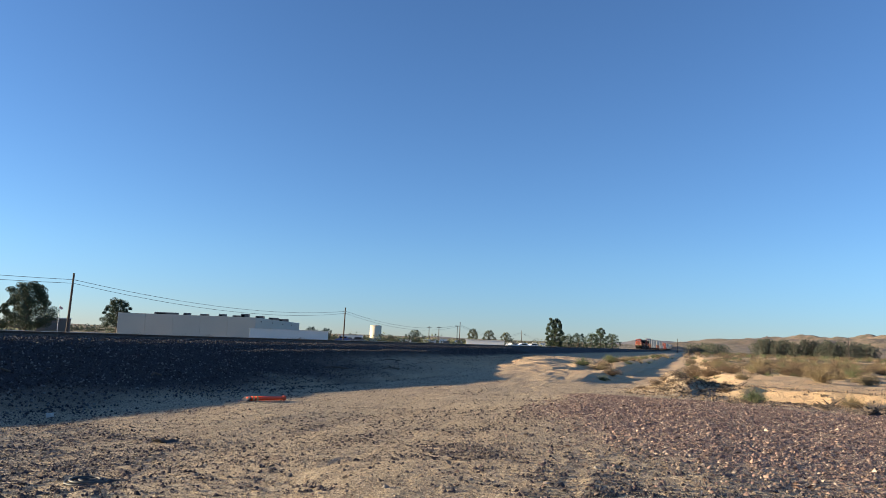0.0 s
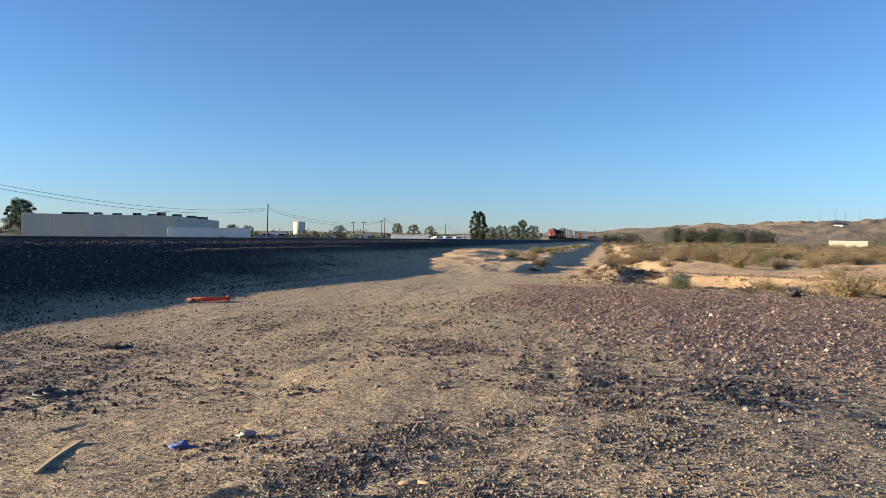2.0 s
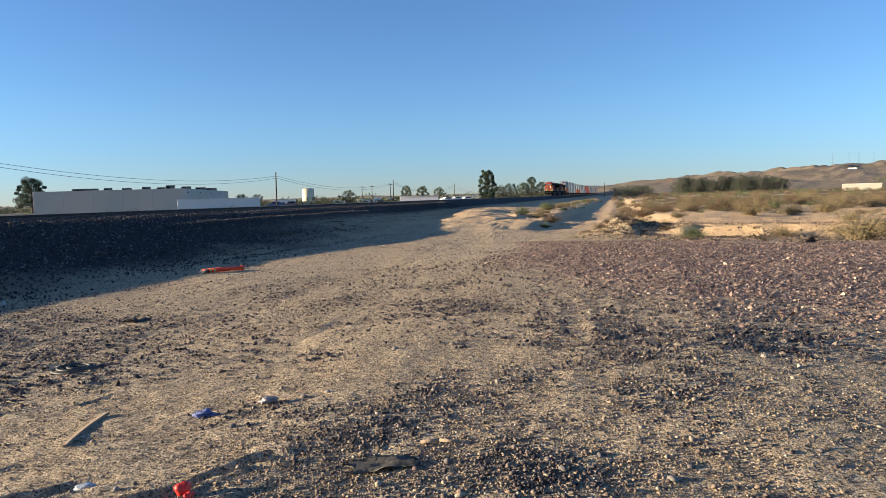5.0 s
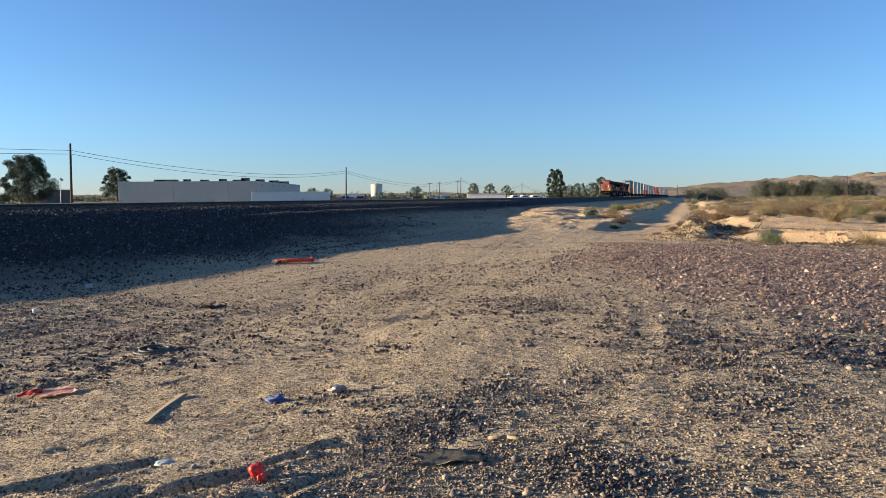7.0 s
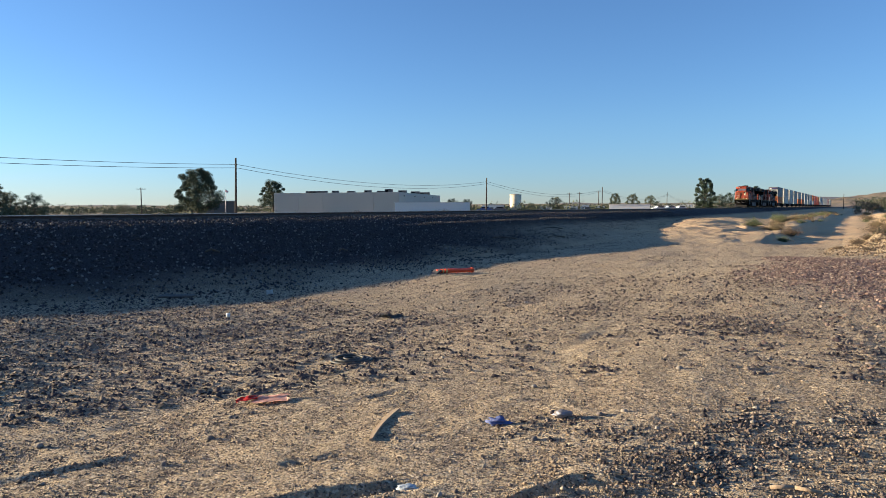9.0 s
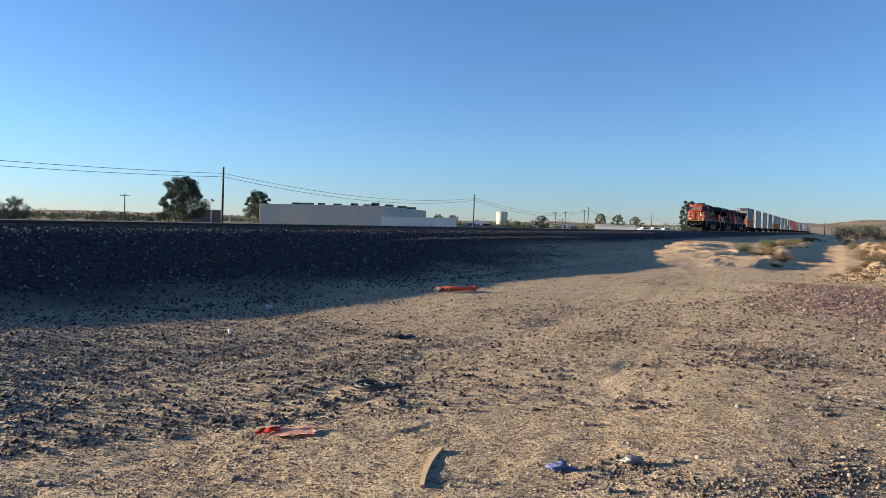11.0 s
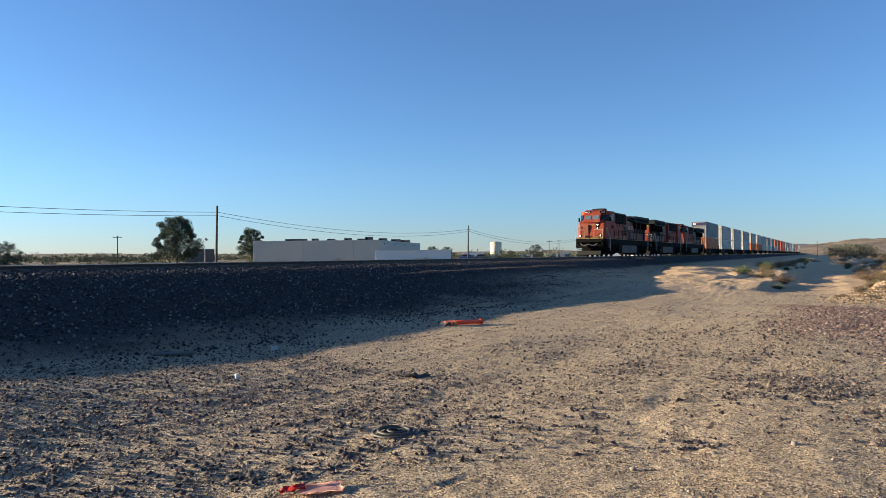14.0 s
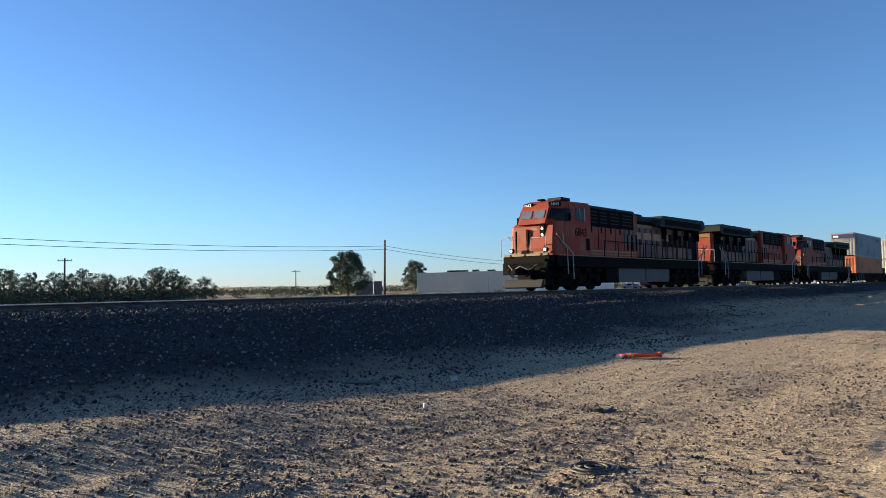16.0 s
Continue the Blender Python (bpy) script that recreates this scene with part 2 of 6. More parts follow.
# ---- materials ----
def mat(name, base, other=None, rough=0.8, metal=0.0, scale=3.0, fine=40.0, vary=0.5, bump=0.15, reach=0.02,
        island=0.0, each=0.0, coat=0.0, dirt=None, dirt_scale=1.2, dirt_much=0.4, spec=0.5):
    """A procedural surface: two colours mixed by coarse and fine noise, an optional dirt, and a bump."""
    m = bpy.data.materials.new(name)
    m.use_nodes = True
    nt = m.node_tree
    n, l = nt.nodes, nt.links
    bsdf = n["Principled BSDF"]
    other = other or tuple(c * 0.75 for c in base)
    co = n.new("ShaderNodeTexCoord")
    a, b = n.new("ShaderNodeTexNoise"), n.new("ShaderNodeTexNoise")
    for t, sc, det in ((a, scale, 4), (b, fine, 3)):
        t.inputs["Scale"].default_value, t.inputs["Detail"].default_value = sc, det
        l.new(co.outputs["Object"], t.inputs["Vector"])
    add = n.new("ShaderNodeMath")
    add.operation = "ADD"
    l.new(a.outputs["Fac"], add.inputs[0])
    l.new(b.outputs["Fac"], add.inputs[1])
    ramp = n.new("ShaderNodeMapRange")
    ramp.inputs["From Min"].default_value, ramp.inputs["From Max"].default_value = 1.0 - vary * 0.6, 1.0 + vary * 0.6
    l.new(add.outputs[0], ramp.inputs["Value"])
    mix = n.new("ShaderNodeMix")
    mix.data_type = "RGBA"
    mix.inputs["A"].default_value, mix.inputs["B"].default_value = (*base, 1), (*other, 1)
    l.new(ramp.outputs["Result"], mix.inputs["Factor"])
    colour = mix.outputs["Result"]
    if dirt:
        d = n.new("ShaderNodeTexNoise")
        d.inputs["Scale"].default_value, d.inputs["Detail"].default_value = dirt_scale, 6
        l.new(co.outputs["Object"], d.inputs["Vector"])
        r = n.new("ShaderNodeMapRange")
        r.inputs["From Min"].default_value, r.inputs["From Max"].default_value = 0.62 - dirt_much * 0.4, 0.78 - dirt_much * 0.2
        l.new(d.outputs["Fac"], r.inputs["Value"])
        dm = n.new("ShaderNodeMix")
        dm.data_type = "RGBA"
        l.new(r.outputs["Result"], dm.inputs["Factor"])
        l.new(colour, dm.inputs["A"])
        dm.inputs["B"].default_value = (*dirt, 1)
        colour = dm.outputs["Result"]
    for much, node, out in ((island, "ShaderNodeNewGeometry", "Random Per Island"), (each, "ShaderNodeObjectInfo", "Random")):
        if much:
            g = n.new(node)
            r = n.new("ShaderNodeMapRange")
            r.inputs["To Min"].default_value, r.inputs["To Max"].default_value = 1 - much, 1 + much
            l.new(g.outputs[out], r.inputs["Value"])
            hs = n.new("ShaderNodeHueSaturation")
            l.new(r.outputs["Result"], hs.inputs["Value"])
            l.new(colour, hs.inputs["Color"])
            colour = hs.outputs["Color"]
    l.new(colour, bsdf.inputs["Base Color"])
    bsdf.inputs["Roughness"].default_value, bsdf.inputs["Metallic"].default_value = rough, metal
    bsdf.inputs["Coat Weight"].default_value = coat
    bsdf.inputs["Specular IOR Level"].default_value = spec
    if bump:
        bp = n.new("ShaderNodeBump")
        bp.inputs["Strength"].default_value, bp.inputs["Distance"].default_value = bump, reach
        l.new(b.outputs["Fac"], bp.inputs["Height"])
        l.new(bp.outputs[0], bsdf.inputs["Normal"])
    return m


def glow(name, colour, strength):
    m = bpy.data.materials.new(name)
    m.use_nodes = True
    b = m.node_tree.nodes["Principled BSDF"]
    b.inputs["Base Color"].default_value = (*colour, 1)
    b.inputs["Emission Color"].default_value = (*colour, 1)
    b.inputs["Emission Strength"].default_value = strength
    return m


def stones_mat(name, shades, rough=0.85):
    """Stones of several shades, one shade a stone."""
    m = mat(name, shades[0], rough=rough, scale=9, fine=60, vary=0.8, bump=0.25, spec=0.12)
    nt = m.node_tree
    n, l = nt.nodes, nt.links
    g, r = n.new("ShaderNodeNewGeometry"), n.new("ShaderNodeValToRGB")
    r.color_ramp.interpolation = "CONSTANT"
    while len(r.color_ramp.elements) < len(shades):
        r.color_ramp.elements.new(0.5)
    for i, c in enumerate(shades):
        r.color_ramp.elements[i].position = i / len(shades)
        r.color_ramp.elements[i].color = (*c, 1)
    l.new(g.outputs["Random Per Island"], r.inputs["Fac"])
    mix = next(k for k in n if k.type == "MIX")
    l.new(r.outputs["Color"], mix.inputs["A"])
    half = n.new("ShaderNodeHueSaturation")
    half.inputs["Value"].default_value = 0.62
    l.new(r.outputs["Color"], half.inputs["Color"])
    l.new(half.outputs["Color"], mix.inputs["B"])
    return m


def ground_mat():
    m = bpy.data.materials.new("desert_ground")
    m.use_nodes = True
    nt = m.node_tree
    n, l = nt.nodes, nt.links
    bsdf = n["Principled BSDF"]
    bsdf.inputs["Roughness"].default_value = 0.95
    bsdf.inputs["Specular IOR Level"].default_value = 0.15
    co = n.new("ShaderNodeTexCoord")

    def noise_node(scale, detail=4.0, rough=0.55):
        t = n.new("ShaderNodeTexNoise")
        t.inputs["Scale"].default_value, t.inputs["Detail"].default_value, t.inputs["Roughness"].default_value = scale, detail, rough
        l.new(co.outputs["Object"], t.inputs["Vector"])
        return t.outputs["Fac"]

    def span(v, lo, hi):
        r = n.new("ShaderNodeMapRange")
        r.inputs["From Min"].default_value, r.inputs["From Max"].default_value = lo, hi
        l.new(v, r.inputs["Value"])
        return r.outputs["Result"]

    def blend(f, a, b):
        k = n.new("ShaderNodeMix")
        k.data_type = "RGBA"
        l.new(f, k.inputs["Factor"])
        for v, s in ((a, "A"), (b, "B")):
            if isinstance(v, tuple):
                k.inputs[s].default_value = (*v, 1)
            else:
                l.new(v, k.inputs[s])
        return k.outputs["Result"]

    def mask(name):
        a = n.new("ShaderNodeAttribute")
        a.attribute_name = name
        return a.outputs["Fac"]

    def times(a, b):
        k = n.new("ShaderNodeMath")
        k.operation = "MULTIPLY"
        l.new(a, k.inputs[0])
        l.new(b, k.inputs[1])
        return k.outputs[0]

    coarse, mid, grain, grit = noise_node(0.45), noise_node(3.0), noise_node(26.0, 5.0, 0.7), noise_node(120.0, 3.0, 0.7)
    clods = noise_node(8.5, 3.0, 0.6)
    lie = n.new("ShaderNodeMapping")
    lie.vector_type = "TEXTURE"
    lie.inputs["Rotation"].default_value = (0, 0, -0.30)
    lie.inputs["Scale"].default_value = (0.32, 4.5, 1.0)
    l.new(co.outputs["Object"], lie.inputs["Vector"])
    streak = n.new("ShaderNodeTexNoise")
    streak.inputs["Scale"].default_value, streak.inputs["Detail"].default_value = 1.0, 5.0
    l.new(lie.outputs["Vector"], streak.inputs["Vector"])
    vor = n.new("ShaderNodeTexVoronoi")
    vor.inputs["Scale"].default_value = 28.0
    l.new(co.outputs["Object"], vor.inputs["Vector"])
    dirt = blend(span(mid, 0.3, 0.7), (0.54, 0.405, 0.25), (0.43, 0.32, 0.20))
    dirt = blend(span(coarse, 0.4, 0.65), dirt, (0.50, 0.385, 0.245))
    dirt = blend(times(span(grain, 0.52, 0.66), span(coarse, 0.2, 0.7)), dirt, (0.27, 0.205, 0.145))
    dirt = blend(times(span(streak.outputs["Fac"], 0.50, 0.62), span(clods, 0.35, 0.62)), dirt, (0.33, 0.25, 0.165))
    dirt = blend(span(clods, 0.60, 0.70), dirt, (0.42, 0.32, 0.21))
    dirt = blend(span(grit, 0.63, 0.72), dirt, (0.54, 0.44, 0.31))
    grains = n.new("ShaderNodeTexVoronoi")
    grains.inputs["Scale"].default_value = 62.0
    l.new(co.outputs["Object"], grains.inputs["Vector"])
    shade = n.new("ShaderNodeSeparateColor")
    l.new(grains.outputs["Color"], shade.inputs[0])
    dirt = blend(span(shade.outputs[0], 0.74, 0.78), dirt, (0.17, 0.13, 0.095))
    dirt = blend(span(shade.outputs[1], 0.80, 0.84), dirt, (0.62, 0.50, 0.35))
    sand = blend(span(mid, 0.35, 0.65), (0.72, 0.48, 0.265), (0.62, 0.42, 0.235))
    sand = blend(span(coarse, 0.45, 0.62), sand, (0.57, 0.40, 0.235))
    c = blend(mask("sand"), dirt, sand)
    red = blend(span(grain, 0.4, 0.65), (0.42, 0.295, 0.21), (0.24, 0.165, 0.128))
    red = blend(span(shade.outputs[0], 0.55, 0.60), red, (0.17, 0.12, 0.10))
    red = blend(span(shade.outputs[1], 0.80, 0.84), red, (0.58, 0.44, 0.32))
    c = blend(mask("red"), c, red)
    # Gaps between ballast stones are shaded in the colour: cells darken towards their rims.
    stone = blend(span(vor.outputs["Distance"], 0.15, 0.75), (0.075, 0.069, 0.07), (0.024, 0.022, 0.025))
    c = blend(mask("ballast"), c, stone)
    green = blend(span(mid, 0.4, 0.6), (0.15, 0.122, 0.072), (0.085, 0.08, 0.046))
    c = blend(times(mask("scrub"), span(noise_node(0.06, 5.0, 0.7), 0.43, 0.53)), c, green)
    l.new(c, bsdf.inputs["Base Color"])
    prev = None
    dome = span(grains.outputs["Distance"], 0.75, 0.1)
    for v, much, reach in ((grit, 0.7, 0.008), (dome, 0.8, 0.010), (grain, 0.9, 0.03), (clods, 0.6, 0.06), (mid, 0.5, 0.06)):
        b = n.new("ShaderNodeBump")
        b.inputs["Strength"].default_value, b.inputs["Distance"].default_value = much, reach
        l.new(v, b.inputs["Height"])
        if prev:
            l.new(prev, b.inputs["Normal"])
        prev = b.outputs[0]
    l.new(prev, bsdf.inputs["Normal"])
    return m


GROUND = ground_mat()
GREY_STONES = stones_mat("grey_brown_stones", [(0.31, 0.235, 0.165), (0.19, 0.147, 0.115), (0.34, 0.26, 0.18), (0.12, 0.098, 0.083), (0.24, 0.18, 0.138), (0.31, 0.24, 0.17), (0.165, 0.13, 0.11), (0.46, 0.375, 0.28), (0.26, 0.195, 0.145)])
RED_STONES = stones_mat("purple_brown_stones", [(0.31, 0.205, 0.165), (0.21, 0.138, 0.12), (0.40, 0.275, 0.21), (0.14, 0.096, 0.088), (0.27, 0.18, 0.145), (0.52, 0.40, 0.30), (0.18, 0.124, 0.112), (0.34, 0.23, 0.175)])
DARK_STONES = stones_mat("dark_brown_gravel", [(0.12, 0.093, 0.085), (0.075, 0.06, 0.06), (0.17, 0.13, 0.11), (0.10, 0.078, 0.074), (0.055, 0.047, 0.048), (0.25, 0.20, 0.16)])
BALLAST = stones_mat("dark_ballast", [(0.095, 0.088, 0.09), (0.05, 0.047, 0.052), (0.14, 0.128, 0.127), (0.075, 0.068, 0.068), (0.038, 0.037, 0.041), (0.105, 0.098, 0.098), (0.062, 0.057, 0.06), (0.25, 0.232, 0.215)])
STEEL = mat("rusty_rail_steel", (0.045, 0.032, 0.027), (0.08, 0.052, 0.04), 0.75, 0.2, 4, 60)
RAILHEAD = mat("worn_rail_head", (0.45, 0.44, 0.43), (0.38, 0.36, 0.35), 0.28, 0.95, 2, 30, bump=0.03)
TIMBER = mat("grey_weathered_timber", (0.13, 0.105, 0.085), (0.075, 0.06, 0.05), 0.9, 0, 3, 30, bump=0.4)
POLEWOOD = mat("dark_creosoted_wood", (0.075, 0.055, 0.042), (0.045, 0.035, 0.03), 0.9, 0, 2, 25, bump=0.4)
WIRE = mat("dark_wire", (0.04, 0.04, 0.042), rough=0.6, bump=0)
ORANGE = mat("faded_orange_paint", (0.29, 0.037, 0.014), (0.21, 0.031, 0.013), 0.65, 0, 0.9, 14, 0.8, 0.03, dirt=(0.24, 0.08, 0.045), dirt_much=0.35, spec=0.25)
SOOTY = mat("sooty_orange_paint", (0.24, 0.072, 0.036), (0.12, 0.04, 0.024), 0.6, 0, 0.8, 9, 0.9, 0.03, each=0.3, dirt=(0.05, 0.028, 0.02), dirt_scale=0.7, dirt_much=0.6)
BLACK = mat("sooty_black_paint", (0.005, 0.005, 0.005), (0.010, 0.009, 0.008), 0.85, 0, 1.2, 20, 0.7, 0.05, spec=0.06)
DGREEN = mat("dark_roof_paint", (0.014, 0.018, 0.015), (0.024, 0.026, 0.022), 0.7, 0, 1.0, 18, 0.7, 0.04, spec=0.2)
YELLOW = mat("yellow_stripe_paint", (0.26, 0.145, 0.03), (0.16, 0.09, 0.028), 0.5, 0, 1.5, 20, 0.7, 0.03)
TANKGREY = mat("dusty_grey_tank_paint", (0.13, 0.125, 0.12), (0.09, 0.085, 0.08), 0.7, 0, 0.9, 12, 0.8, 0.03)
IRON = mat("greasy_running_gear", (0.005, 0.0045, 0.0045), (0.012, 0.010, 0.008), 0.85, 0.0, 2.5, 25, 0.8, 0.1, spec=0.06)
CHROME = mat("pale_handrail_paint", (0.36, 0.34, 0.31), (0.26, 0.24, 0.21), 0.5, 0.0, 3, 30, bump=0)
GLASS = mat("dark_cab_glass", (0.006, 0.007, 0.010), (0.010, 0.011, 0.014), 0.22, 0, 1, 5, bump=0, spec=0.12)
LAMP = glow("lit_headlamp", (1.0, 0.80, 0.45), 1.7)
WHITE = mat("dirty_white_paint", (0.72, 0.70, 0.66), (0.62, 0.60, 0.55), 0.6, 0, 0.3, 6, 0.8, 0.02)


# ---- the ground ----
def graded(lo, a, b, hi, fine, cap, hold_lo, hold_hi):
    """Steps that are fine between a and b, grow outwards to cap, keep it as far as the hold, and grow on to lo and hi."""
    def out(start, end, hold, d):
        v, step, q = [], fine, start
        while (end - q) * d > 0:
            v.append(q)
            step = min(step * 1.045, cap) if (hold - q) * d > 0 else step * 1.065
            q += d * step
        return v + [end]

    return np.array(out(a - fine, lo, hold_lo, -1)[::-1] + list(np.arange(a, b, fine)) + out(b, hi, hold_hi, 1))


def build_ground():
    ss = graded(-2500, 3.0, 10.5, 4200, 0.034, 0.42, -6, 92)
    pp = graded(-2500, -2.6, 8.0, 4200, 0.034, 0.30, -9, 27)
    S, P = np.meshgrid(ss, pp, indexing="ij")
    z = land(S, P)
    X, Y = S * ALONG[0] + P * ACROSS[0], S * ALONG[1] + P * ACROSS[1]
    near = smooth(60, 25, np.hypot(X, Y))
    z = z + near * 0.012 * fbm(X / 0.22, Y / 0.22, 3, 15) + smooth(16, 8, np.hypot(X, Y)) * 0.0085 * fbm(X / 0.085, Y / 0.085, 2, 19)
    ni, nj = S.shape
    idx = np.arange(ni * nj).reshape(ni, nj)
    faces = np.stack((idx[:-1, :-1], idx[1:, :-1], idx[1:, 1:], idx[:-1, 1:]), -1).reshape(-1, 4)[:, ::-1]
    me = quick_mesh("ground", np.stack((X, Y, z), -1).reshape(-1, 3), faces, GROUND)
    me.shade_smooth()
    edge = 0.9 * fbm(S / 2.0, P / 2.0, 3, 91)
    red = red_mask(S, P) * (0.75 + 0.5 * fbm(S / 0.8, P / 0.8, 3, 92)).clip(0, 1)
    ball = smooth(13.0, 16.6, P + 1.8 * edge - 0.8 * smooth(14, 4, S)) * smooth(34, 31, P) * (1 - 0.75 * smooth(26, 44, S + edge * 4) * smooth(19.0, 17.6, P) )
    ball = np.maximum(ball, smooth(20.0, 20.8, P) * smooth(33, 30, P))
    sand = np.maximum(smooth(-0.2, -2.0, P) * smooth(24, 29, S), smooth(38, 52, S) * smooth(20, 17, P) * 0.75)
    sand = np.maximum(sand, 0.7 * bump_at(S, P, 64, 11, 20, 7)).clip(0, 1)
    scrub = np.maximum(smooth(50, 90, S) * smooth(1, -6, P), smooth(60, 140, P)) * smooth(50, 120, np.hypot(X, Y))
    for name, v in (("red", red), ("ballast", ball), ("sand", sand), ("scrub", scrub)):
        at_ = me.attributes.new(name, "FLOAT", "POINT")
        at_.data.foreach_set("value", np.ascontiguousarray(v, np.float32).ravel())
    return tagged(link("ground", me), "dry sandy desert ground with gravel and tyre tracks", "ground", kind="structure")


def red_mask(s, p):
    """The spread of purple-brown gravel on the open side."""
    e = 1.5 * fbm(s / 2.6, p / 2.6, 4, 95)
    left = np.interp(s, (8, 11, 16, 22, 29), (-1.4, 0.6, 2.9, 3.9, 4.2))
    far = np.interp(p, (-12, -6, -3, 0, 2, 4), (22.6, 23.0, 23.4, 24.6, 28.0, 29.5))
    return smooth(1.3, -1.3, p - left + e) * smooth(7.0, 11.0, s + 0.35 * (p + 1) + 1.4 * e) * smooth(0.8, -0.8, s - far + 0.7 * e)


build_ground()


# ---- the railway ----
def build_railway():
    track = tagged(new("railway_track"), "single railway track on timber sleepers along the ballast bank", "railway track", kind="structure")
    track.matrix_basis = Matrix.Translation(at(0, TRACK_P, RAIL_Z)) @ pose(0, 0, 0, 0, 0, math.degrees(math.atan2(ALONG[1], ALONG[0])))
    prof = [(-0.07, -0.18), (0.07, -0.18), (0.07, -0.165), (0.012, -0.14), (0.012, -0.05), (0.037, -0.035), (0.037, -0.006),
            (-0.037, -0.006), (-0.037, -0.035), (-0.012, -0.05), (-0.012, -0.14), (-0.07, -0.165)]
    for side in (-0.755, 0.755):
        bm = bmesh.new()
        a = [bm.verts.new((-300, side + y, z)) for y, z in prof]
        b = [bm.verts.new((1800, side + y, z)) for y, z in prof]
        for i in range(len(a)):
            bm.faces.new((a[i - 1], a[i], b[i], b[i - 1]))
        bmesh.ops.recalc_face_normals(bm, faces=bm.faces[:])
        rail = part("rail", bm, STEEL, track)
        part("rail_head", box((750, side, -0.001), (2100, 0.070, 0.008)), RAILHEAD, rail, "polished running surface")
    one = bpy.data.meshes.new("sleeper")
    bm = box((0, 0, -0.19), (0.23, 2.6, 0.17), 0.012)
    bm.to_mesh(one)
    bm.free()
    one.materials.append(TIMBER)
    rnd = random.Random(5)
    for i in range(300):
        ob = link("sleeper", one, track)
        ob.matrix_basis = pose(-8 + i * 0.56, rnd.uniform(-0.03, 0.03), rnd.uniform(-0.012, 0.006), 0, 0, rnd.uniform(-1.2, 1.2))
    rest = bmesh.new()
    for i in list(range(-60, 0)) + list(range(300, 560)):
        add_box(rest, (-8 + i * 0.56, 0, -0.19), (0.23, 2.6, 0.17))
    tagged(part("sleeper_run", rest, TIMBER, track), kind="stuff")


build_railway()


# ---- the train: x forward from the coupler of each vehicle, y to its left, z up from the rail ----
TRAIN = []


def text_part(words, size, m, material, parent, name="number"):
    cu = bpy.data.curves.new(name, "FONT")
    cu.body, cu.size, cu.align_x, cu.align_y, cu.extrude = words, size, "CENTER", "CENTER", 0.006
    tmp = bpy.data.objects.new("tmp", cu)
    scene.collection.objects.link(tmp)
    me = bpy.data.meshes.new_from_object(tmp.evaluated_get(bpy.context.evaluated_depsgraph_get()))
    bpy.data.objects.remove(tmp)
    me.transform(m)
    me.materials.clear()
    me.materials.append(material)
    return link(name, me, parent)


def wheel_bm(r):
    bm = bmesh.new()
    for y, s in ((-0.76, -1), (0.76, 1)):
        m = Matrix.Translation((0, y, 0)) @ pose(0, 0, 0, 90)
        bmesh.ops.create_cone(bm, cap_ends=True, segments=24, radius1=r, radius2=r, depth=0.12, matrix=m)
        m = Matrix.Translation((0, y - s * 0.07, 0)) @ pose(0, 0, 0, 90)
        bmesh.ops.create_cone(bm, cap_ends=True, segments=24, radius1=r + 0.03, radius2=r + 0.03, depth=0.03, matrix=m)
    add_rod(bm, (0, -0.8, 0), (0, 0.8, 0), 0.09, 0.09, 10)
    return bm


def truck(parent, x, axles, r, half):
    """A truck (bogie) with its wheelsets, side frames, boxes and springs."""
    t = part("truck", box((x, 0, 0.78), (half * 1.5, 1.3, 0.26), 0.04), IRON, parent, "greasy dark truck frame")
    for i in range(axles):
        ax = x + (i - (axles - 1) / 2) * (2.0 * half - 0.2) / max(axles - 1, 1)
        wb = wheel_bm(r)
        bmesh.ops.translate(wb, verts=wb.verts[:], vec=(ax, 0, r))
        part("wheelset", wb, IRON, t)
        for s in (-1, 1):
            part("axle_box", box((ax, s * 1.12, r), (0.42, 0.28, 0.38), 0.04), IRON, t)
    for s in (-1, 1):
        bm = add_prism(bmesh.new(), [(x - half - 0.35, 0.72), (x - half - 0.2, 0.98), (x + half + 0.2, 0.98), (x + half + 0.35, 0.72), (x + half * 0.5, 0.55), (x - half * 0.5, 0.55)], s * 1.05 - 0.07, s * 1.05 + 0.07)
        part("side_frame", bm, IRON, t)
        for k in (-0.5, 0.5):
            part("spring", add_rod(bmesh.new(), (x + k * half, s * 1.18, 0.5), (x + k * half, s * 1.18, 0.9), 0.11, 0.11, 10), IRON, t)
    return t


BOARD = {1: pose(-3.12, 0.98, 4.50, 0, 0, 52), -1: pose(-2.96, -0.55, 4.50, 0, 0, -8)}


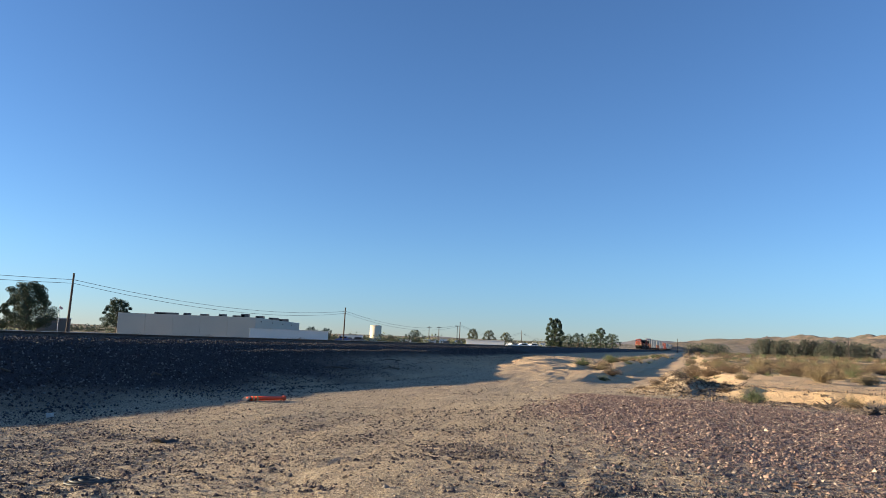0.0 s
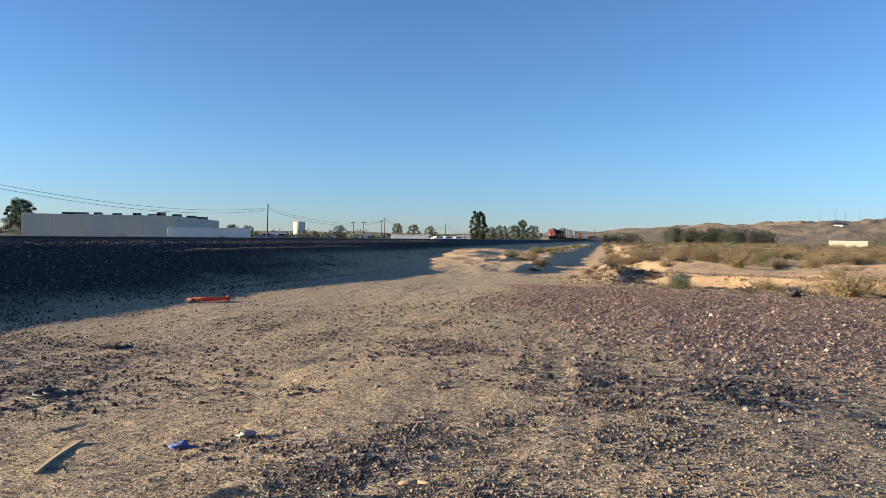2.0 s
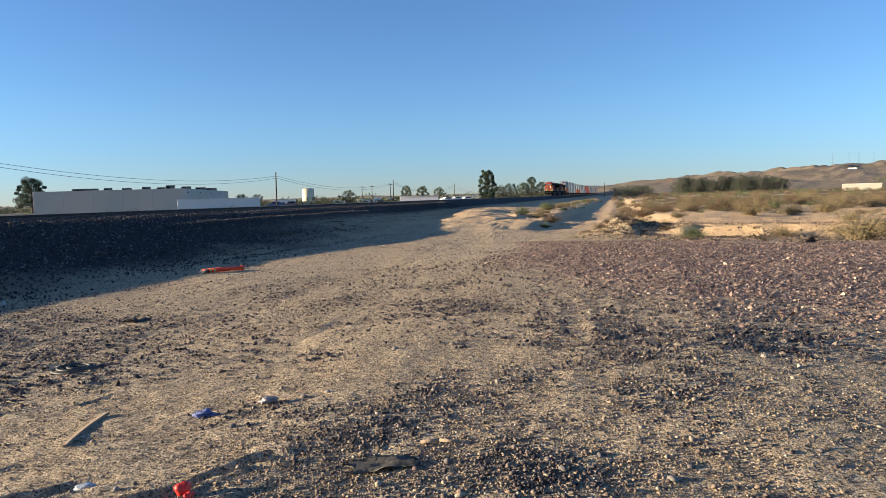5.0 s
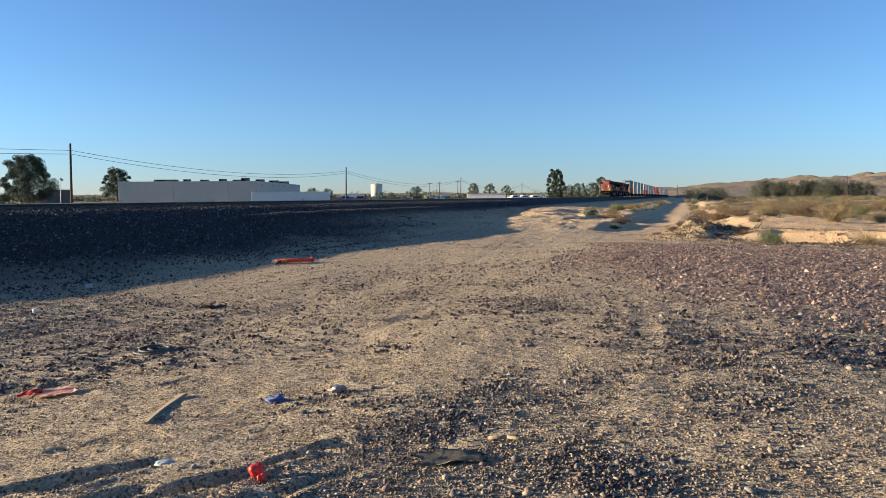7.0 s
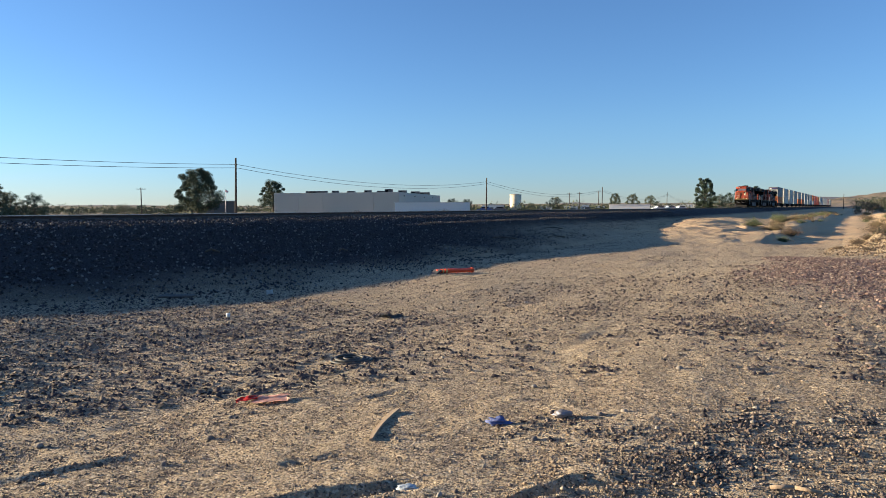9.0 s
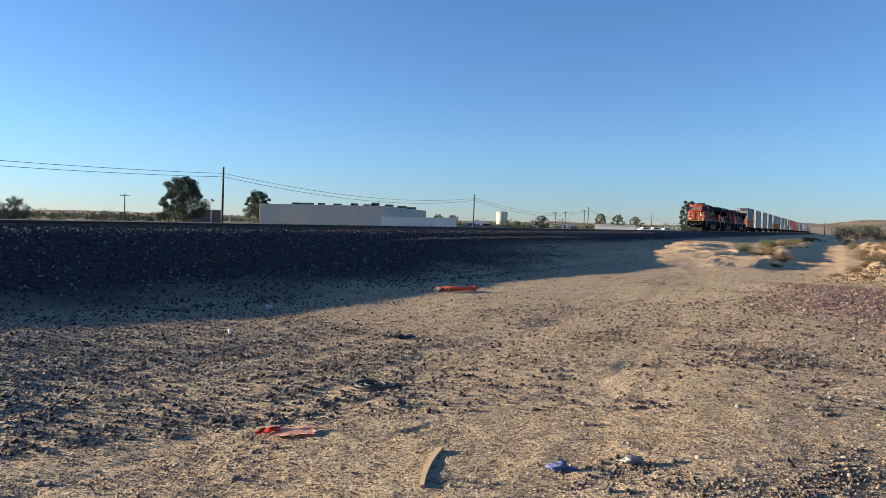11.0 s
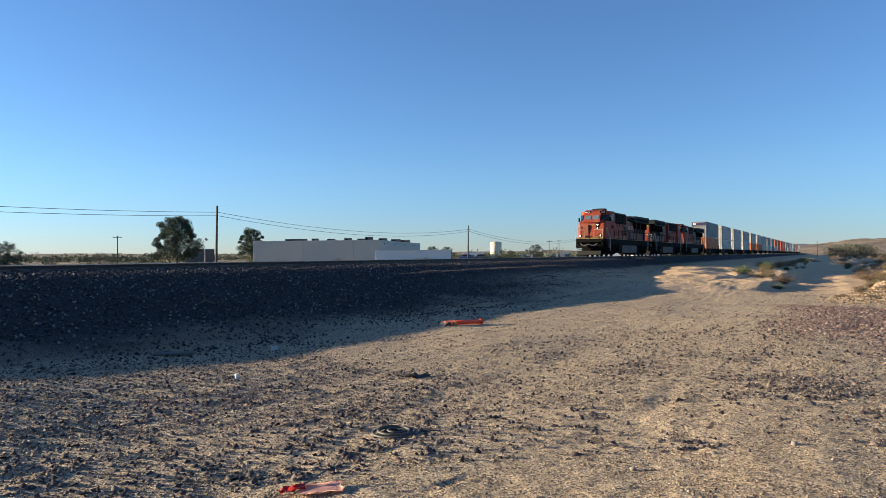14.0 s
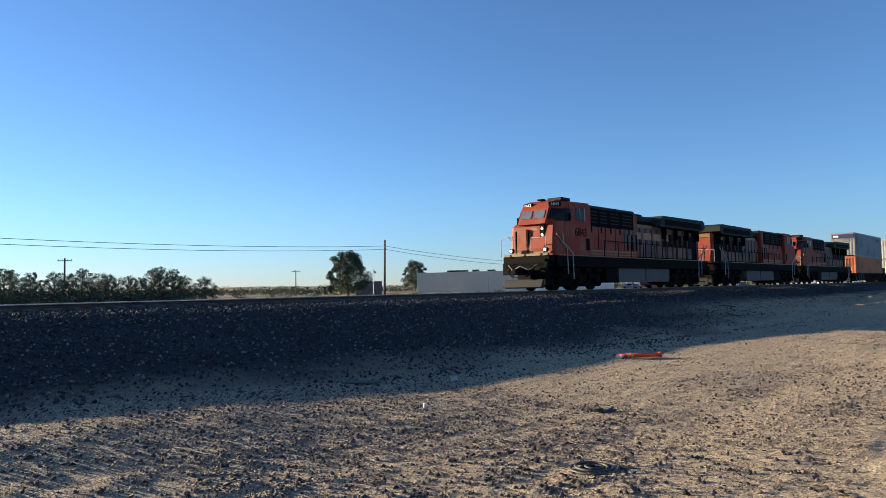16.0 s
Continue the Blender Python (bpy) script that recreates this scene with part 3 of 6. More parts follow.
def locomotive():
    t = thing("locomotive", (0, 0, 0), "orange and black diesel freight locomotive with yellow stripe and sooty hood", "locomotive", "locomotives of the train")
    
    def P(name, bm, m, label="", parent=t):
        return part(name, bm, m, parent, label)

    # frame, deck and stripe
    P("underframe", box((-11.1, 0, 1.42), (21.0, 2.5, 0.42), 0.03), BLACK)
    for s in (-1, 1):
        P("side_sill", box((-11.1, s * 1.42, 1.50), (19.4, 0.14, 0.56), 0.02), BLACK)
        P("sill_stripe", box((-11.1, s * 1.495, 1.82), (19.2, 0.02, 0.045)), YELLOW, "thin yellow sill stripe")
    P("deck", box((-11.1, 0, 1.79), (20.2, 2.96, 0.05)), BLACK)
    P("anticlimber", box((-0.95, 0, 1.62), (0.5, 2.9, 0.34), 0.05), BLACK)
    P("deck_edge", box((-0.70, 0, 1.85), (0.05, 2.7, 0.12)), YELLOW)
    # nose
    nose = P("nose", add_prism(bmesh.new(), [(-1.35, 1.81), (-1.28, 2.2), (-1.42, 3.36), (-1.62, 3.53), (-2.25, 3.62), (-2.25, 1.81)], -1.45, 1.45), ORANGE)
    bmesh_bevel(nose.data, 0.22, lambda e: abs(e.verts[0].co.y - e.verts[1].co.y) < 0.01 and max(v.co.z for v in e.verts) > 1.9 and min(v.co.x for v in e.verts) > -2.2)
    P("nose_door", box((-1.33, -0.62, 2.55), (0.10, 0.62, 1.35), 0.02), ORANGE, "", nose)
    for y in (-1.0, -0.25):
        P("door_gap", box((-1.335, y, 2.5), (0.12, 0.07, 1.3), 0.01), BLACK, "", nose)
    P("nose_stripe", box((-1.325, 0.0, 1.98), (0.10, 2.3, 0.10), 0.01), YELLOW, "", nose)
    P("emblem", box((-1.41, 0.1, 3.05), (0.03, 0.42, 0.42), 0.01), YELLOW, "round yellow emblem plate", nose)
    bezel = P("headlight_bezel", box((-1.42, 0.62, 3.05), (0.14, 0.36, 0.72), 0.04), BLACK, "", nose)
    for z in (2.88, 3.22):
        P("headlight", add_rod(bmesh.new(), (-1.36, 0.62, z), (-1.33, 0.62, z), 0.068, 0.068, 14), LAMP, "bright lit headlight", bezel)
    for y in (-1.05, 1.05):
        d = P("ditch_light", add_rod(bmesh.new(), (-1.1, y, 2.1), (-0.9, y, 2.1), 0.12, 0.12, 14), BLACK)
        P("lens", add_rod(bmesh.new(), (-0.90, y, 2.1), (-0.87, y, 2.1), 0.07, 0.07, 14), LAMP, "bright lit ditch light", d)
    # cab
    prof = [(-2.35, 3.46), (-2.75, 4.28), (-3.0, 4.62), (-3.5, 4.78), (-5.9, 4.78), (-5.9, 1.81), (-2.9, 1.81), (-2.9, 3.40)]
    cab = P("cab", add_prism(bmesh.new(), prof, -0.85, 0.85), ORANGE)
    P("cab_core", box((-4.85, 0, 3.2), (2.1, 2.6, 2.75), 0.03), ORANGE, "", cab)
    for s in (-1, 1):
        wall = add_prism(bmesh.new(), [(-3.3, 1.81), (-3.3, 3.6), (-3.75, 3.62), (-3.75, 4.50), (-5.9, 4.50), (-5.9, 1.81)], *sorted((s * 1.20, s * 1.47)))
        P("cab_side", wall, ORANGE, "", cab)
        P("cab_roof_slope", add_prism(bmesh.new(), [(-3.75, 4.50), (-3.75, 4.66), (-5.9, 4.70), (-5.9, 4.50)], *sorted((s * 0.85, s * 1.38))), ORANGE, "", cab)
        w = P("side_window", box((-4.85, s * 1.475, 4.02), (0.95, 0.03, 0.66), 0.02), GLASS, "dark cab side window", cab)
        P("window_frame", box((-5.25, s * 1.48, 4.02), (0.07, 0.04, 0.70)), CHROME, "", w)
        P("window_post", box((-4.75, s * 1.49, 4.02), (0.06, 0.04, 0.66)), CHROME, "", w)
        # dark corner window between windscreen and cab side
        bm = bmesh.new()
        vs = [bm.verts.new(v) for v in ((-2.58, s * 0.90, 3.74), (-3.55, s * 1.435, 3.64), (-3.72, s * 1.50, 3.64), (-3.95, s * 1.50, 3.90), (-3.92, s * 1.50, 4.22), (-3.72, s * 1.48, 4.26), (-2.86, s * 0.92, 4.26))]
        shell = bmesh.new()
        lo = [shell.verts.new(v) for v in ((-2.50, s * 0.84, 3.45), (-3.76, s * 1.47, 3.45), (-3.76, s * 0.84, 3.45))]
        hi = [shell.verts.new(v) for v in ((-2.98, s * 0.84, 4.62), (-3.76, s * 1.42, 4.62), (-3.76, s * 0.84, 4.62))]
        for q in ((0, 1), (1, 2), (2, 0)):
            shell.faces.new((lo[q[0]], lo[q[1]], hi[q[1]], hi[q[0]]))
        shell.faces.new(hi)
        shell.faces.new(lo[::-1])
        bmesh.ops.recalc_face_normals(shell, faces=shell.faces[:])
        P("cab_corner", shell, ORANGE, "", cab)
        f1 = bm.faces.new((vs[0], vs[1], vs[5], vs[6]))
        f2 = bm.faces.new((vs[1], vs[2], vs[3], vs[4], vs[5]))
        bmesh.ops.recalc_face_normals(bm, faces=bm.faces[:])
        bmesh.ops.translate(bm, verts=bm.verts[:], vec=(0.02, s * 0.035, 0))
        bmesh.ops.solidify(bm, geom=[f1, f2], thickness=0.03)
        P("corner_window", bm, GLASS, "dark wraparound corner window", cab)
        nb = box((0, 0, 0), (0.10, 0.66, 0.26), 0.02)
        bmesh.ops.transform(nb, matrix=BOARD[s], verts=nb.verts[:])
        P("number_board", nb, BLACK, "black number board", cab)
        P("mirror", box((-3.5, s * 1.62, 3.8), (0.06, 0.16, 0.40), 0.01), BLACK, "", cab)
    for y in (-0.40, 0.40):
        bm = bmesh.new()
        add_box(bm, (0, 0, 0), (0.03, 0.66, 0.46), 0.02)
        bmesh.ops.transform(bm, matrix=pose(-2.585, y, 3.97, 0, -26.0, 0), verts=bm.verts[:])
        P("windscreen", bm, mat_glass_front, "sky-reflecting windscreen", cab)
    cab.location.x = 1.1
    P("air_unit", box((-4.3, 0.5, 4.86), (0.9, 0.9, 0.16), 0.03), DGREEN, "", cab)
    P("horn", rods([(-4.9, 0.2, 4.86), (-4.2, 0.2, 4.95)], 0.05), TANKGREY, "", cab)
    P("antenna", box((-3.4, 0.0, 4.82), (0.35, 0.35, 0.08), 0.02), BLACK, "", cab)
    # equipment cabinet behind the cab
    cabinet = P("equipment_cabinet", box((-7.75, 0, 3.15), (5.9, 2.55, 2.70), 0.05), ORANGE)
    P("cabinet_top", box((-7.75, 0, 4.56), (5.9, 2.30, 0.26), 0.08), DGREEN, "", cabinet)
    for s in (-1, 1):
        for i, (x, w) in enumerate(((-5.4, 0.8), (-6.5, 0.9), (-7.8, 1.1), (-9.3, 1.3))):
            v = P("vent", box((x, s * 1.285, 4.02), (w, 0.05, 0.82), 0.01), BLACK, "", cabinet)
            for k in range(4):
                P("louvre", box((x, s * 1.32, 3.74 + k * 0.19), (w * 0.9, 0.02, 0.05)), DGREEN, "", v)
        P("cabinet_stripe", box((-7.4, s * 1.285, 2.14), (5.9, 0.015, 0.09)), YELLOW)
        P("cabinet_stripe", box((-7.4, s * 1.285, 1.97), (5.9, 0.015, 0.06)), YELLOW)
        P("vent_band", box((-7.55, s * 1.272, 4.0), (5.3, 0.03, 1.02), 0.01), BLACK, "", cabinet)
        for x in (-5.95, -6.75, -7.9, -9.0, -10.1):
            P("door_seam", box((x, s * 1.28, 2.85), (0.05, 0.02, 1.25)), BLACK, "", cabinet)
        for x in (-9.4, -9.95, -10.5):
            P("dark_louvre", box((x, s * 1.284, 2.75), (0.20, 0.02, 0.95), 0.008), BLACK, "", cabinet)
        P("sooty_panel", box((-9.75, s * 1.279, 3.05), (1.75, 0.012, 0.9), 0.004), SOOTY, "sooty stained panel", cabinet)
        for k in range(5):
            P("soot_streak", box((-5.2 - k * 1.1, s * 1.28, 3.42), (0.16, 0.02, 0.5), 0.01), BLACK, "", cabinet)
        P("cabinet_grille", box((-4.45, s * 1.478, 2.45), (0.36, 0.02, 0.62), 0.01), BLACK)
    # long hood with doors
    hood = P("long_hood", box((-15.6, 0, 3.0), (9.9, 1.90, 2.40), 0.05), BLACK)
    P("hood_roof", box((-14.2, 0, 4.32), (7.2, 1.86, 0.42), 0.12), DGREEN, "", hood)
    P("exhaust_stack", box((-12.6, 0, 4.62), (1.2, 0.8, 0.22), 0.05), BLACK, "", hood)
    for s in (-1, 1):
        P("hood_band", box((-15.0, s * 0.965, 3.86), (7.4, 0.02, 0.22)), YELLOW, "", hood)
        for i in range(11):
            x = -11.15 - i * 0.80
            d = P("hood_door", box((x, s * 0.975, 2.87), (0.70 - 0.06 * (i % 2), 0.05, 1.85), 0.02), SOOTY, "", hood)
            P("latch", box((x + 0.22, s * 1.01, 2.85), (0.05, 0.03, 0.3)), BLACK, "", d)
            if i > 4:
                P("louvre_panel", box((x, s * 1.005, 3.1), (0.5, 0.02, 0.85)), BLACK, "", d)
    # flared radiator at the rear
    bm = bmesh.new()
    add_prism(bm, [(-13.4, 3.92), (-13.9, 4.62), (-20.4, 4.66), (-20.75, 4.5), (-20.75, 4.12), (-20.3, 3.92)], -1.5, 1.5)
    rad = P("radiator", bm, DGREEN, "dark overhanging radiator housing")
    P("radiator_screen", box((-17.2, 0, 3.93), (6.0, 2.7, 0.10)), BLACK, "", rad)
    for x in (-15.3, -17.0, -18.7):
        P("radiator_fan", add_rod(bmesh.new(), (x, 0, 4.60), (x, 0, 4.70), 0.72, 0.72, 20), BLACK, "", rad)
    for s in (-1, 1):
        P("radiator_grille", box((-17.1, s * 1.51, 4.22), (5.9, 0.03, 0.36), 0.01), BLACK, "", rad)
        for x in (-14.8, -16.6, -18.4, -20.2):
            P("brace", add_prism(bmesh.new(), [(x, 3.2), (x + 0.07, 3.2), (x + 0.07, 3.92), (x, 3.92)], *sorted((s * 0.96, s * 1.3))), BLACK, "", rad)
    P("rear_end", box((-20.75, 0, 2.9), (0.5, 1.86, 2.2), 0.10), ORANGE)
    P("rear_panel", box((-21.02, 0, 3.82), (0.06, 1.7, 0.26), 0.02), YELLOW)
    # tank, trucks, pilots
    tank = add_prism(bmesh.new(), [(-7.6, 1.24), (-7.6, 0.60), (-7.75, 0.40), (-14.75, 0.40), (-14.9, 0.60), (-14.9, 1.24)], -1.35, 1.35)
    tk = P("fuel_tank", tank, mat_tank, "dusty grey fuel tank")
    for s in (-1, 1):
        P("tank_seam", box((-11.5, s * 1.36, 0.83), (0.05, 0.02, 0.74)), BLACK, "", tk)
        P("air_reservoir", add_rod(bmesh.new(), (-6.4, s * 1.28, 1.2), (-7.9, s * 1.28, 1.2), 0.16, 0.16, 12), BLACK)
    truck(t, -4.0, 3, 0.53, 1.95)
    truck(t, -18.0, 3, 0.53, 1.95)
    for x in (-4.0, -18.0):
        P("traction_gear", box((x, 0, 0.66), (5.6, 1.9, 0.95), 0.1), IRON)
        for s in (-1, 1):
            for k in (-1.75, -0.6, 0.6, 1.75):
                P("brake_cylinder", add_rod(bmesh.new(), (x + k - 0.3, s * 1.28, 1.05), (x + k + 0.3, s * 1.28, 1.05), 0.14, 0.14, 10), IRON)
    for s in (-1, 1):
        P("equipment_box", box((-7.25, s * 1.0, 0.82), (1.5, 0.8, 0.9), 0.05), BLACK)
    for x, d in ((-0.55, 1), (-21.75, -1)):
        plow = P("pilot_plow", add_prism(bmesh.new(), [(x, 0.14), (x + d * 0.28, 0.20), (x + d * 0.08, 0.56), (x, 0.60)], -1.18, 1.18), mat_plow, "dusty brown steel pilot plow")
        P("pilot", box((x - d * 0.12, 0, 1.15), (0.14, 2.8, 0.62), 0.02), BLACK)
        P("coupler", box((x + d * 0.45, 0, 0.98), (0.9, 0.30, 0.32), 0.06), IRON)
        for k, y in enumerate((-0.75, -0.55, 0.55, 0.75)):
            P("air_hose", rods([(x + d * 0.1, y, 1.25), (x + d * 0.38, y * 0.95, 0.95), (x + d * 0.42, y * 0.6, 0.72)], 0.035), BLACK)
        P("jumper_cable", rods([(x + d * 0.12, -0.9, 1.35), (x + d * 0.30, -0.5, 1.05), (x + d * 0.34, 0, 1.28), (x + d * 0.3, 0.5, 1.06), (x + d * 0.12, 0.9, 1.35)], 0.03), TANKGREY)
        for s in (-1, 1):
            for k in range(4):
                P("step", box((x - d * (1.55 + 0.05 * k), s * 1.36, 0.36 + k * 0.37), (0.62, 0.26, 0.05)), BLACK)
            for path in (((0.75, 2.9), (1.75, 2.15), (1.82, 0.85)), ((1.35, 2.95), (1.42, 2.5), (2.30, 1.95), (2.36, 0.6))):
                P("step_handrail", rods([(x - d * a, s * 1.50, b) for a, b in path], 0.03), CHROME, "pale steel handrail")
        P("end_rail", rods([(x + d * 0.05, -1.4, 1.8), (x + d * 0.05, -1.4, 2.7), (x + d * 0.05, -0.5, 2.7), (x + d * 0.05, -0.5, 1.85)], 0.022), CHROME)
        P("end_rail", rods([(x + d * 0.05, 1.4, 1.8), (x + d * 0.05, 1.4, 2.7), (x + d * 0.05, 0.5, 2.7), (x + d * 0.05, 0.5, 1.85)], 0.022), CHROME)
    for s in (-1, 1):
        P("walkway_rail", rods([(-6.2, s * 1.44, 2.72), (-20.9, s * 1.44, 2.72)], 0.02), BLACK)
        for i in range(10):
            P("stanchion", add_rod(bmesh.new(), (-6.3 - i * 1.6, s * 1.44, 1.8), (-6.3 - i * 1.6, s * 1.44, 2.74), 0.025, 0.025, 6), BLACK)
    return t


def bmesh_bevel(me, size, pick):
    bm = bmesh.new()
    bm.from_mesh(me)
    es = [e for e in bm.edges if pick(e)]
    bmesh.ops.bevel(bm, geom=es, offset=size, segments=2, affect="EDGES", profile=0.5)
    bm.to_mesh(me)
    bm.free()


mat_glass_front = mat("pale_windscreen_glass", (0.10, 0.12, 0.15), (0.14, 0.16, 0.19), 0.08, 0, 1, 5, bump=0, spec=0.9)
mat_faded = mat("faded_lettering_paint", (0.42, 0.17, 0.07), (0.3, 0.1, 0.05), 0.55, 0, 2, 12, 0.8, 0.02)
mat_tank = mat("sooty_grey_tank_paint", (0.14, 0.13, 0.12), (0.095, 0.088, 0.08), 0.8, 0, 0.9, 12, 0.8, 0.03, spec=0.2)
mat_plow = mat("dusty_plow_steel", (0.014, 0.012, 0.010), (0.008, 0.007, 0.007), 0.8, 0.0, 2, 20, 0.8, 0.1)
lead = locomotive()
second = copy_thing(lead, pose(0, 0, 0))
third = copy_thing(lead, pose(0, 0, 0))
tagged(second, "orange and black diesel locomotive coupled backwards behind the lead unit")
tagged(third, "sooty orange diesel locomotive, third unit before the container cars")
for ob_ in list(second.children_recursive) + list(third.children_recursive):
    if ob_.name.startswith(("lens", "headlight.")) and ob_.type == "MESH" and ob_.data.materials[0] == LAMP:
        ob_.material_slots[0].link = "OBJECT"
        ob_.material_slots[0].material = GLASS
for s_ in (-1, 1):
    text_part("6843", 0.235, Matrix.Translation((1.1, 0, 0)) @ BOARD[s_] @ pose(0.060, 0, 0, 90, 0, 90), WHITE, lead, "board_number")
    text_part("6843", 0.62, Matrix.Translation((-3.75, s_ * 1.482, 3.05)) @ pose(0, 0, 0, 90, 0, 180 if s_ > 0 else 0), BLACK, lead, "cab_number")
for s_ in (-1, 1):
    for i_, (x_, w_) in enumerate(((-11.2, 1.0), (-12.6, 1.1), (-14.0, 1.1), (-15.4, 1.1))):
        part("faded_emblem_bar", box((x_, s_ * 1.008, 3.25), (w_, 0.012, 0.42)), mat_faded, lead, "faded pale emblem lettering shape")
TRAIN += [(lead, 0.0, False), (second, 22.15, True), (third, 44.2, False)]

C_LEN, C_WID, C_HIGH, PITCH, FIRST = 16.15, 2.59, 2.9, 21.45, 68.8


def corrugated(length, width, high, ribs, deep=0.045):
    """Container walls with upright ribs on both sides and both ends, and a roof."""
    bm = bmesh.new()
    ring = []

    def run(ax, ay, bx, by, n, ox, oy):
        for i in range(n):
            for f, d in ((0.05, 0), (0.4, 0), (0.55, 1), (0.9, 1)):
                q = (i + f) / n
                ring.append((ax + (bx - ax) * q + ox * deep * d, ay + (by - ay) * q + oy * deep * d))

    hx, hy = length / 2, width / 2
    run(-hx, hy, hx, hy, ribs, 0, -1)
    run(hx, hy, hx, -hy, 8, -1, 0)
    run(hx, -hy, -hx, -hy, ribs, 0, 1)
    run(-hx, -hy, -hx, hy, 8, 1, 0)
    lo = [bm.verts.new((x, y, 0.12)) for x, y in ring]
    hi = [bm.verts.new((x, y, high - 0.1)) for x, y in ring]
    n = len(ring)
    for i in range(n):
        bm.faces.new((lo[i - 1], lo[i], hi[i], hi[i - 1]))
    bm.faces.new(hi)
    bm.faces.new(lo[::-1])
    bmesh.ops.recalc_face_normals(bm, faces=bm.faces[:])
    return bm


def container(material, label, ribs, logo=None):
    t = thing("shipping_container", (0, 0, 0), label, "container", "containers of the train")
    part("body", corrugated(C_LEN, C_WID, C_HIGH, ribs), material, t)
    for s in (-1, 1):
        for z in (0.07, C_HIGH - 0.06):
            part("side_rail", box((0, s * (C_WID / 2 - 0.03), z), (C_LEN, 0.08, 0.13), 0.01), material, t)
        for e in (-1, 1):
            part("corner_post", box((e * (C_LEN / 2 - 0.05), s * (C_WID / 2 - 0.05), C_HIGH / 2), (0.12, 0.12, C_HIGH), 0.01), material, t)
    for e in (-1, 1):
        part("end_rail", box((e * (C_LEN / 2 - 0.03), 0, C_HIGH - 0.12), (0.08, C_WID - 0.1, 0.24), 0.01), material, t)
    for k in range(7):
        part("end_rib", box((C_LEN / 2 + 0.015, 0, 0.45 + k * 0.30), (0.05, C_WID - 0.3, 0.10), 0.015), material, t)
    if logo:
        part("logo_panel", box((C_LEN / 2 + 0.045, 0, C_HIGH - 0.42), (0.03, C_WID - 0.3, 0.5), 0.005), logo, t, "dark panel with a plain pale mark")
        part("logo_mark", box((C_LEN / 2 + 0.065, -0.75, C_HIGH - 0.42), (0.02, 0.6, 0.24), 0.005), WHITE, t)
    for s in (-1, 1):
        part("placard", box((-C_LEN * 0.36, s * (C_WID / 2 + 0.012), C_HIGH - 0.55), (1.5, 0.02, 0.34)), TANKGREY, t)
    return t


def well_car():
    t = thing("well_car", (0, 0, 0), "dark well car carrying two stacked containers", "rail car", "well cars of the train")
    for s in (-1, 1):
        part("side_girder", add_prism(bmesh.new(), [(-8.5, 0.95), (-7.8, 0.32), (7.8, 0.32), (8.5, 0.95), (8.5, 1.12), (-8.5, 1.12)], *sorted((s * 1.40, s * 1.50))), IRON, t)
        part("top_chord", box((0, s * 1.45, 1.14), (17.0, 0.18, 0.10), 0.01), IRON, t)
        for i in range(13):
            part("girder_post", box((-7.8 + i * 1.3, s * 1.53, 0.74), (0.12, 0.07, 0.76), 0.01), TANKGREY if i % 13 > 9 else IRON, t)
    part("well_floor", box((0, 0, 0.30), (16.6, 2.7, 0.10)), IRON, t)
    for d in (-1, 1):
        part("end_platform", box((d * 9.35, 0, 1.05), (1.9, 2.2, 0.28), 0.04), IRON, t)
        part("end_slope", add_prism(bmesh.new(), [(d * 8.2, 0.5), (d * 8.45, 1.2), (d * 8.85, 1.2), (d * 8.55, 0.5)], -1.3, 1.3), IRON, t)
        part("coupler", box((d * 10.45, 0, 0.90), (0.5, 0.26, 0.28), 0.04), IRON, t)
        part("hand_brake", box((d * 10.1, 0.8, 1.6), (0.1, 0.5, 0.8), 0.02), IRON, t)
        truck(t, d * 9.2, 2, 0.46, 0.80)
    return t


def paint(name, c, rough=0.55):
    return mat(name, c, tuple(k * 0.82 for k in c), rough, 0, 0.5, 8, 0.8, 0.03, dirt=tuple(k * 0.5 for k in c), dirt_scale=0.5, dirt_much=0.3)


KINDS = {
    "grey": container(paint("slate_grey_container_paint", (0.24, 0.245, 0.24)), "slate grey corrugated container with dark front panel, stacked on top", 40, mat("dark_blue_panel", (0.04, 0.03, 0.10), rough=0.5)),
    "orange": container(paint("orange_container_paint", (0.48, 0.14, 0.035)), "orange corrugated steel shipping container on a well car", 40),
    "white": container(paint("white_container_paint", (0.48, 0.465, 0.41)), "off-white ribbed shipping container on a well car", 34),
    "pale": container(paint("pale_grey_container_paint", (0.37, 0.37, 0.34)), "pale grey ribbed shipping container on a well car", 44),
    "red": container(paint("brick_red_container_paint", (0.45, 0.075, 0.035)), "brick red shipping container on a well car", 40),
    "blue": container(paint("dull_blue_container_paint", (0.13, 0.19, 0.28)), "dull blue shipping container on a well car", 40),
}
PLAN = [("orange", "grey"), ("white", "white"), ("white", "white"), ("white", "pale"), ("orange", "white"), ("orange", "white"), ("white", "pale"),
        ("white", "grey"), ("blue", "pale"), ("white", "orange"), ("red", "red"), ("red", "red"), ("red", "orange"), ("grey", "white"), ("white", "blue"),
        ("blue", "grey"), ("white", "pale"), ("pale", "white"), ("grey", "pale"), ("white", "white"), ("orange", "red"), ("pale", "blue"), ("white", "white"), ("grey", "white")]
car = well_car()
used = set()
for i_, (low, top) in enumerate(PLAN):
    mid_ = FIRST + C_LEN / 2 + i_ * PITCH
    TRAIN.append((car if i_ == 0 else copy_thing(car, pose(0, 0, 0)), mid_, False))
    for kind_, z_ in ((low, 0.36), (top, 0.36 + C_HIGH + 0.02)):
        ob_ = copy_thing(KINDS[kind_], pose(0, 0, 0)) if kind_ in used else KINDS[kind_]
        used.add(kind_)
        TRAIN.append((ob_, mid_, z_))


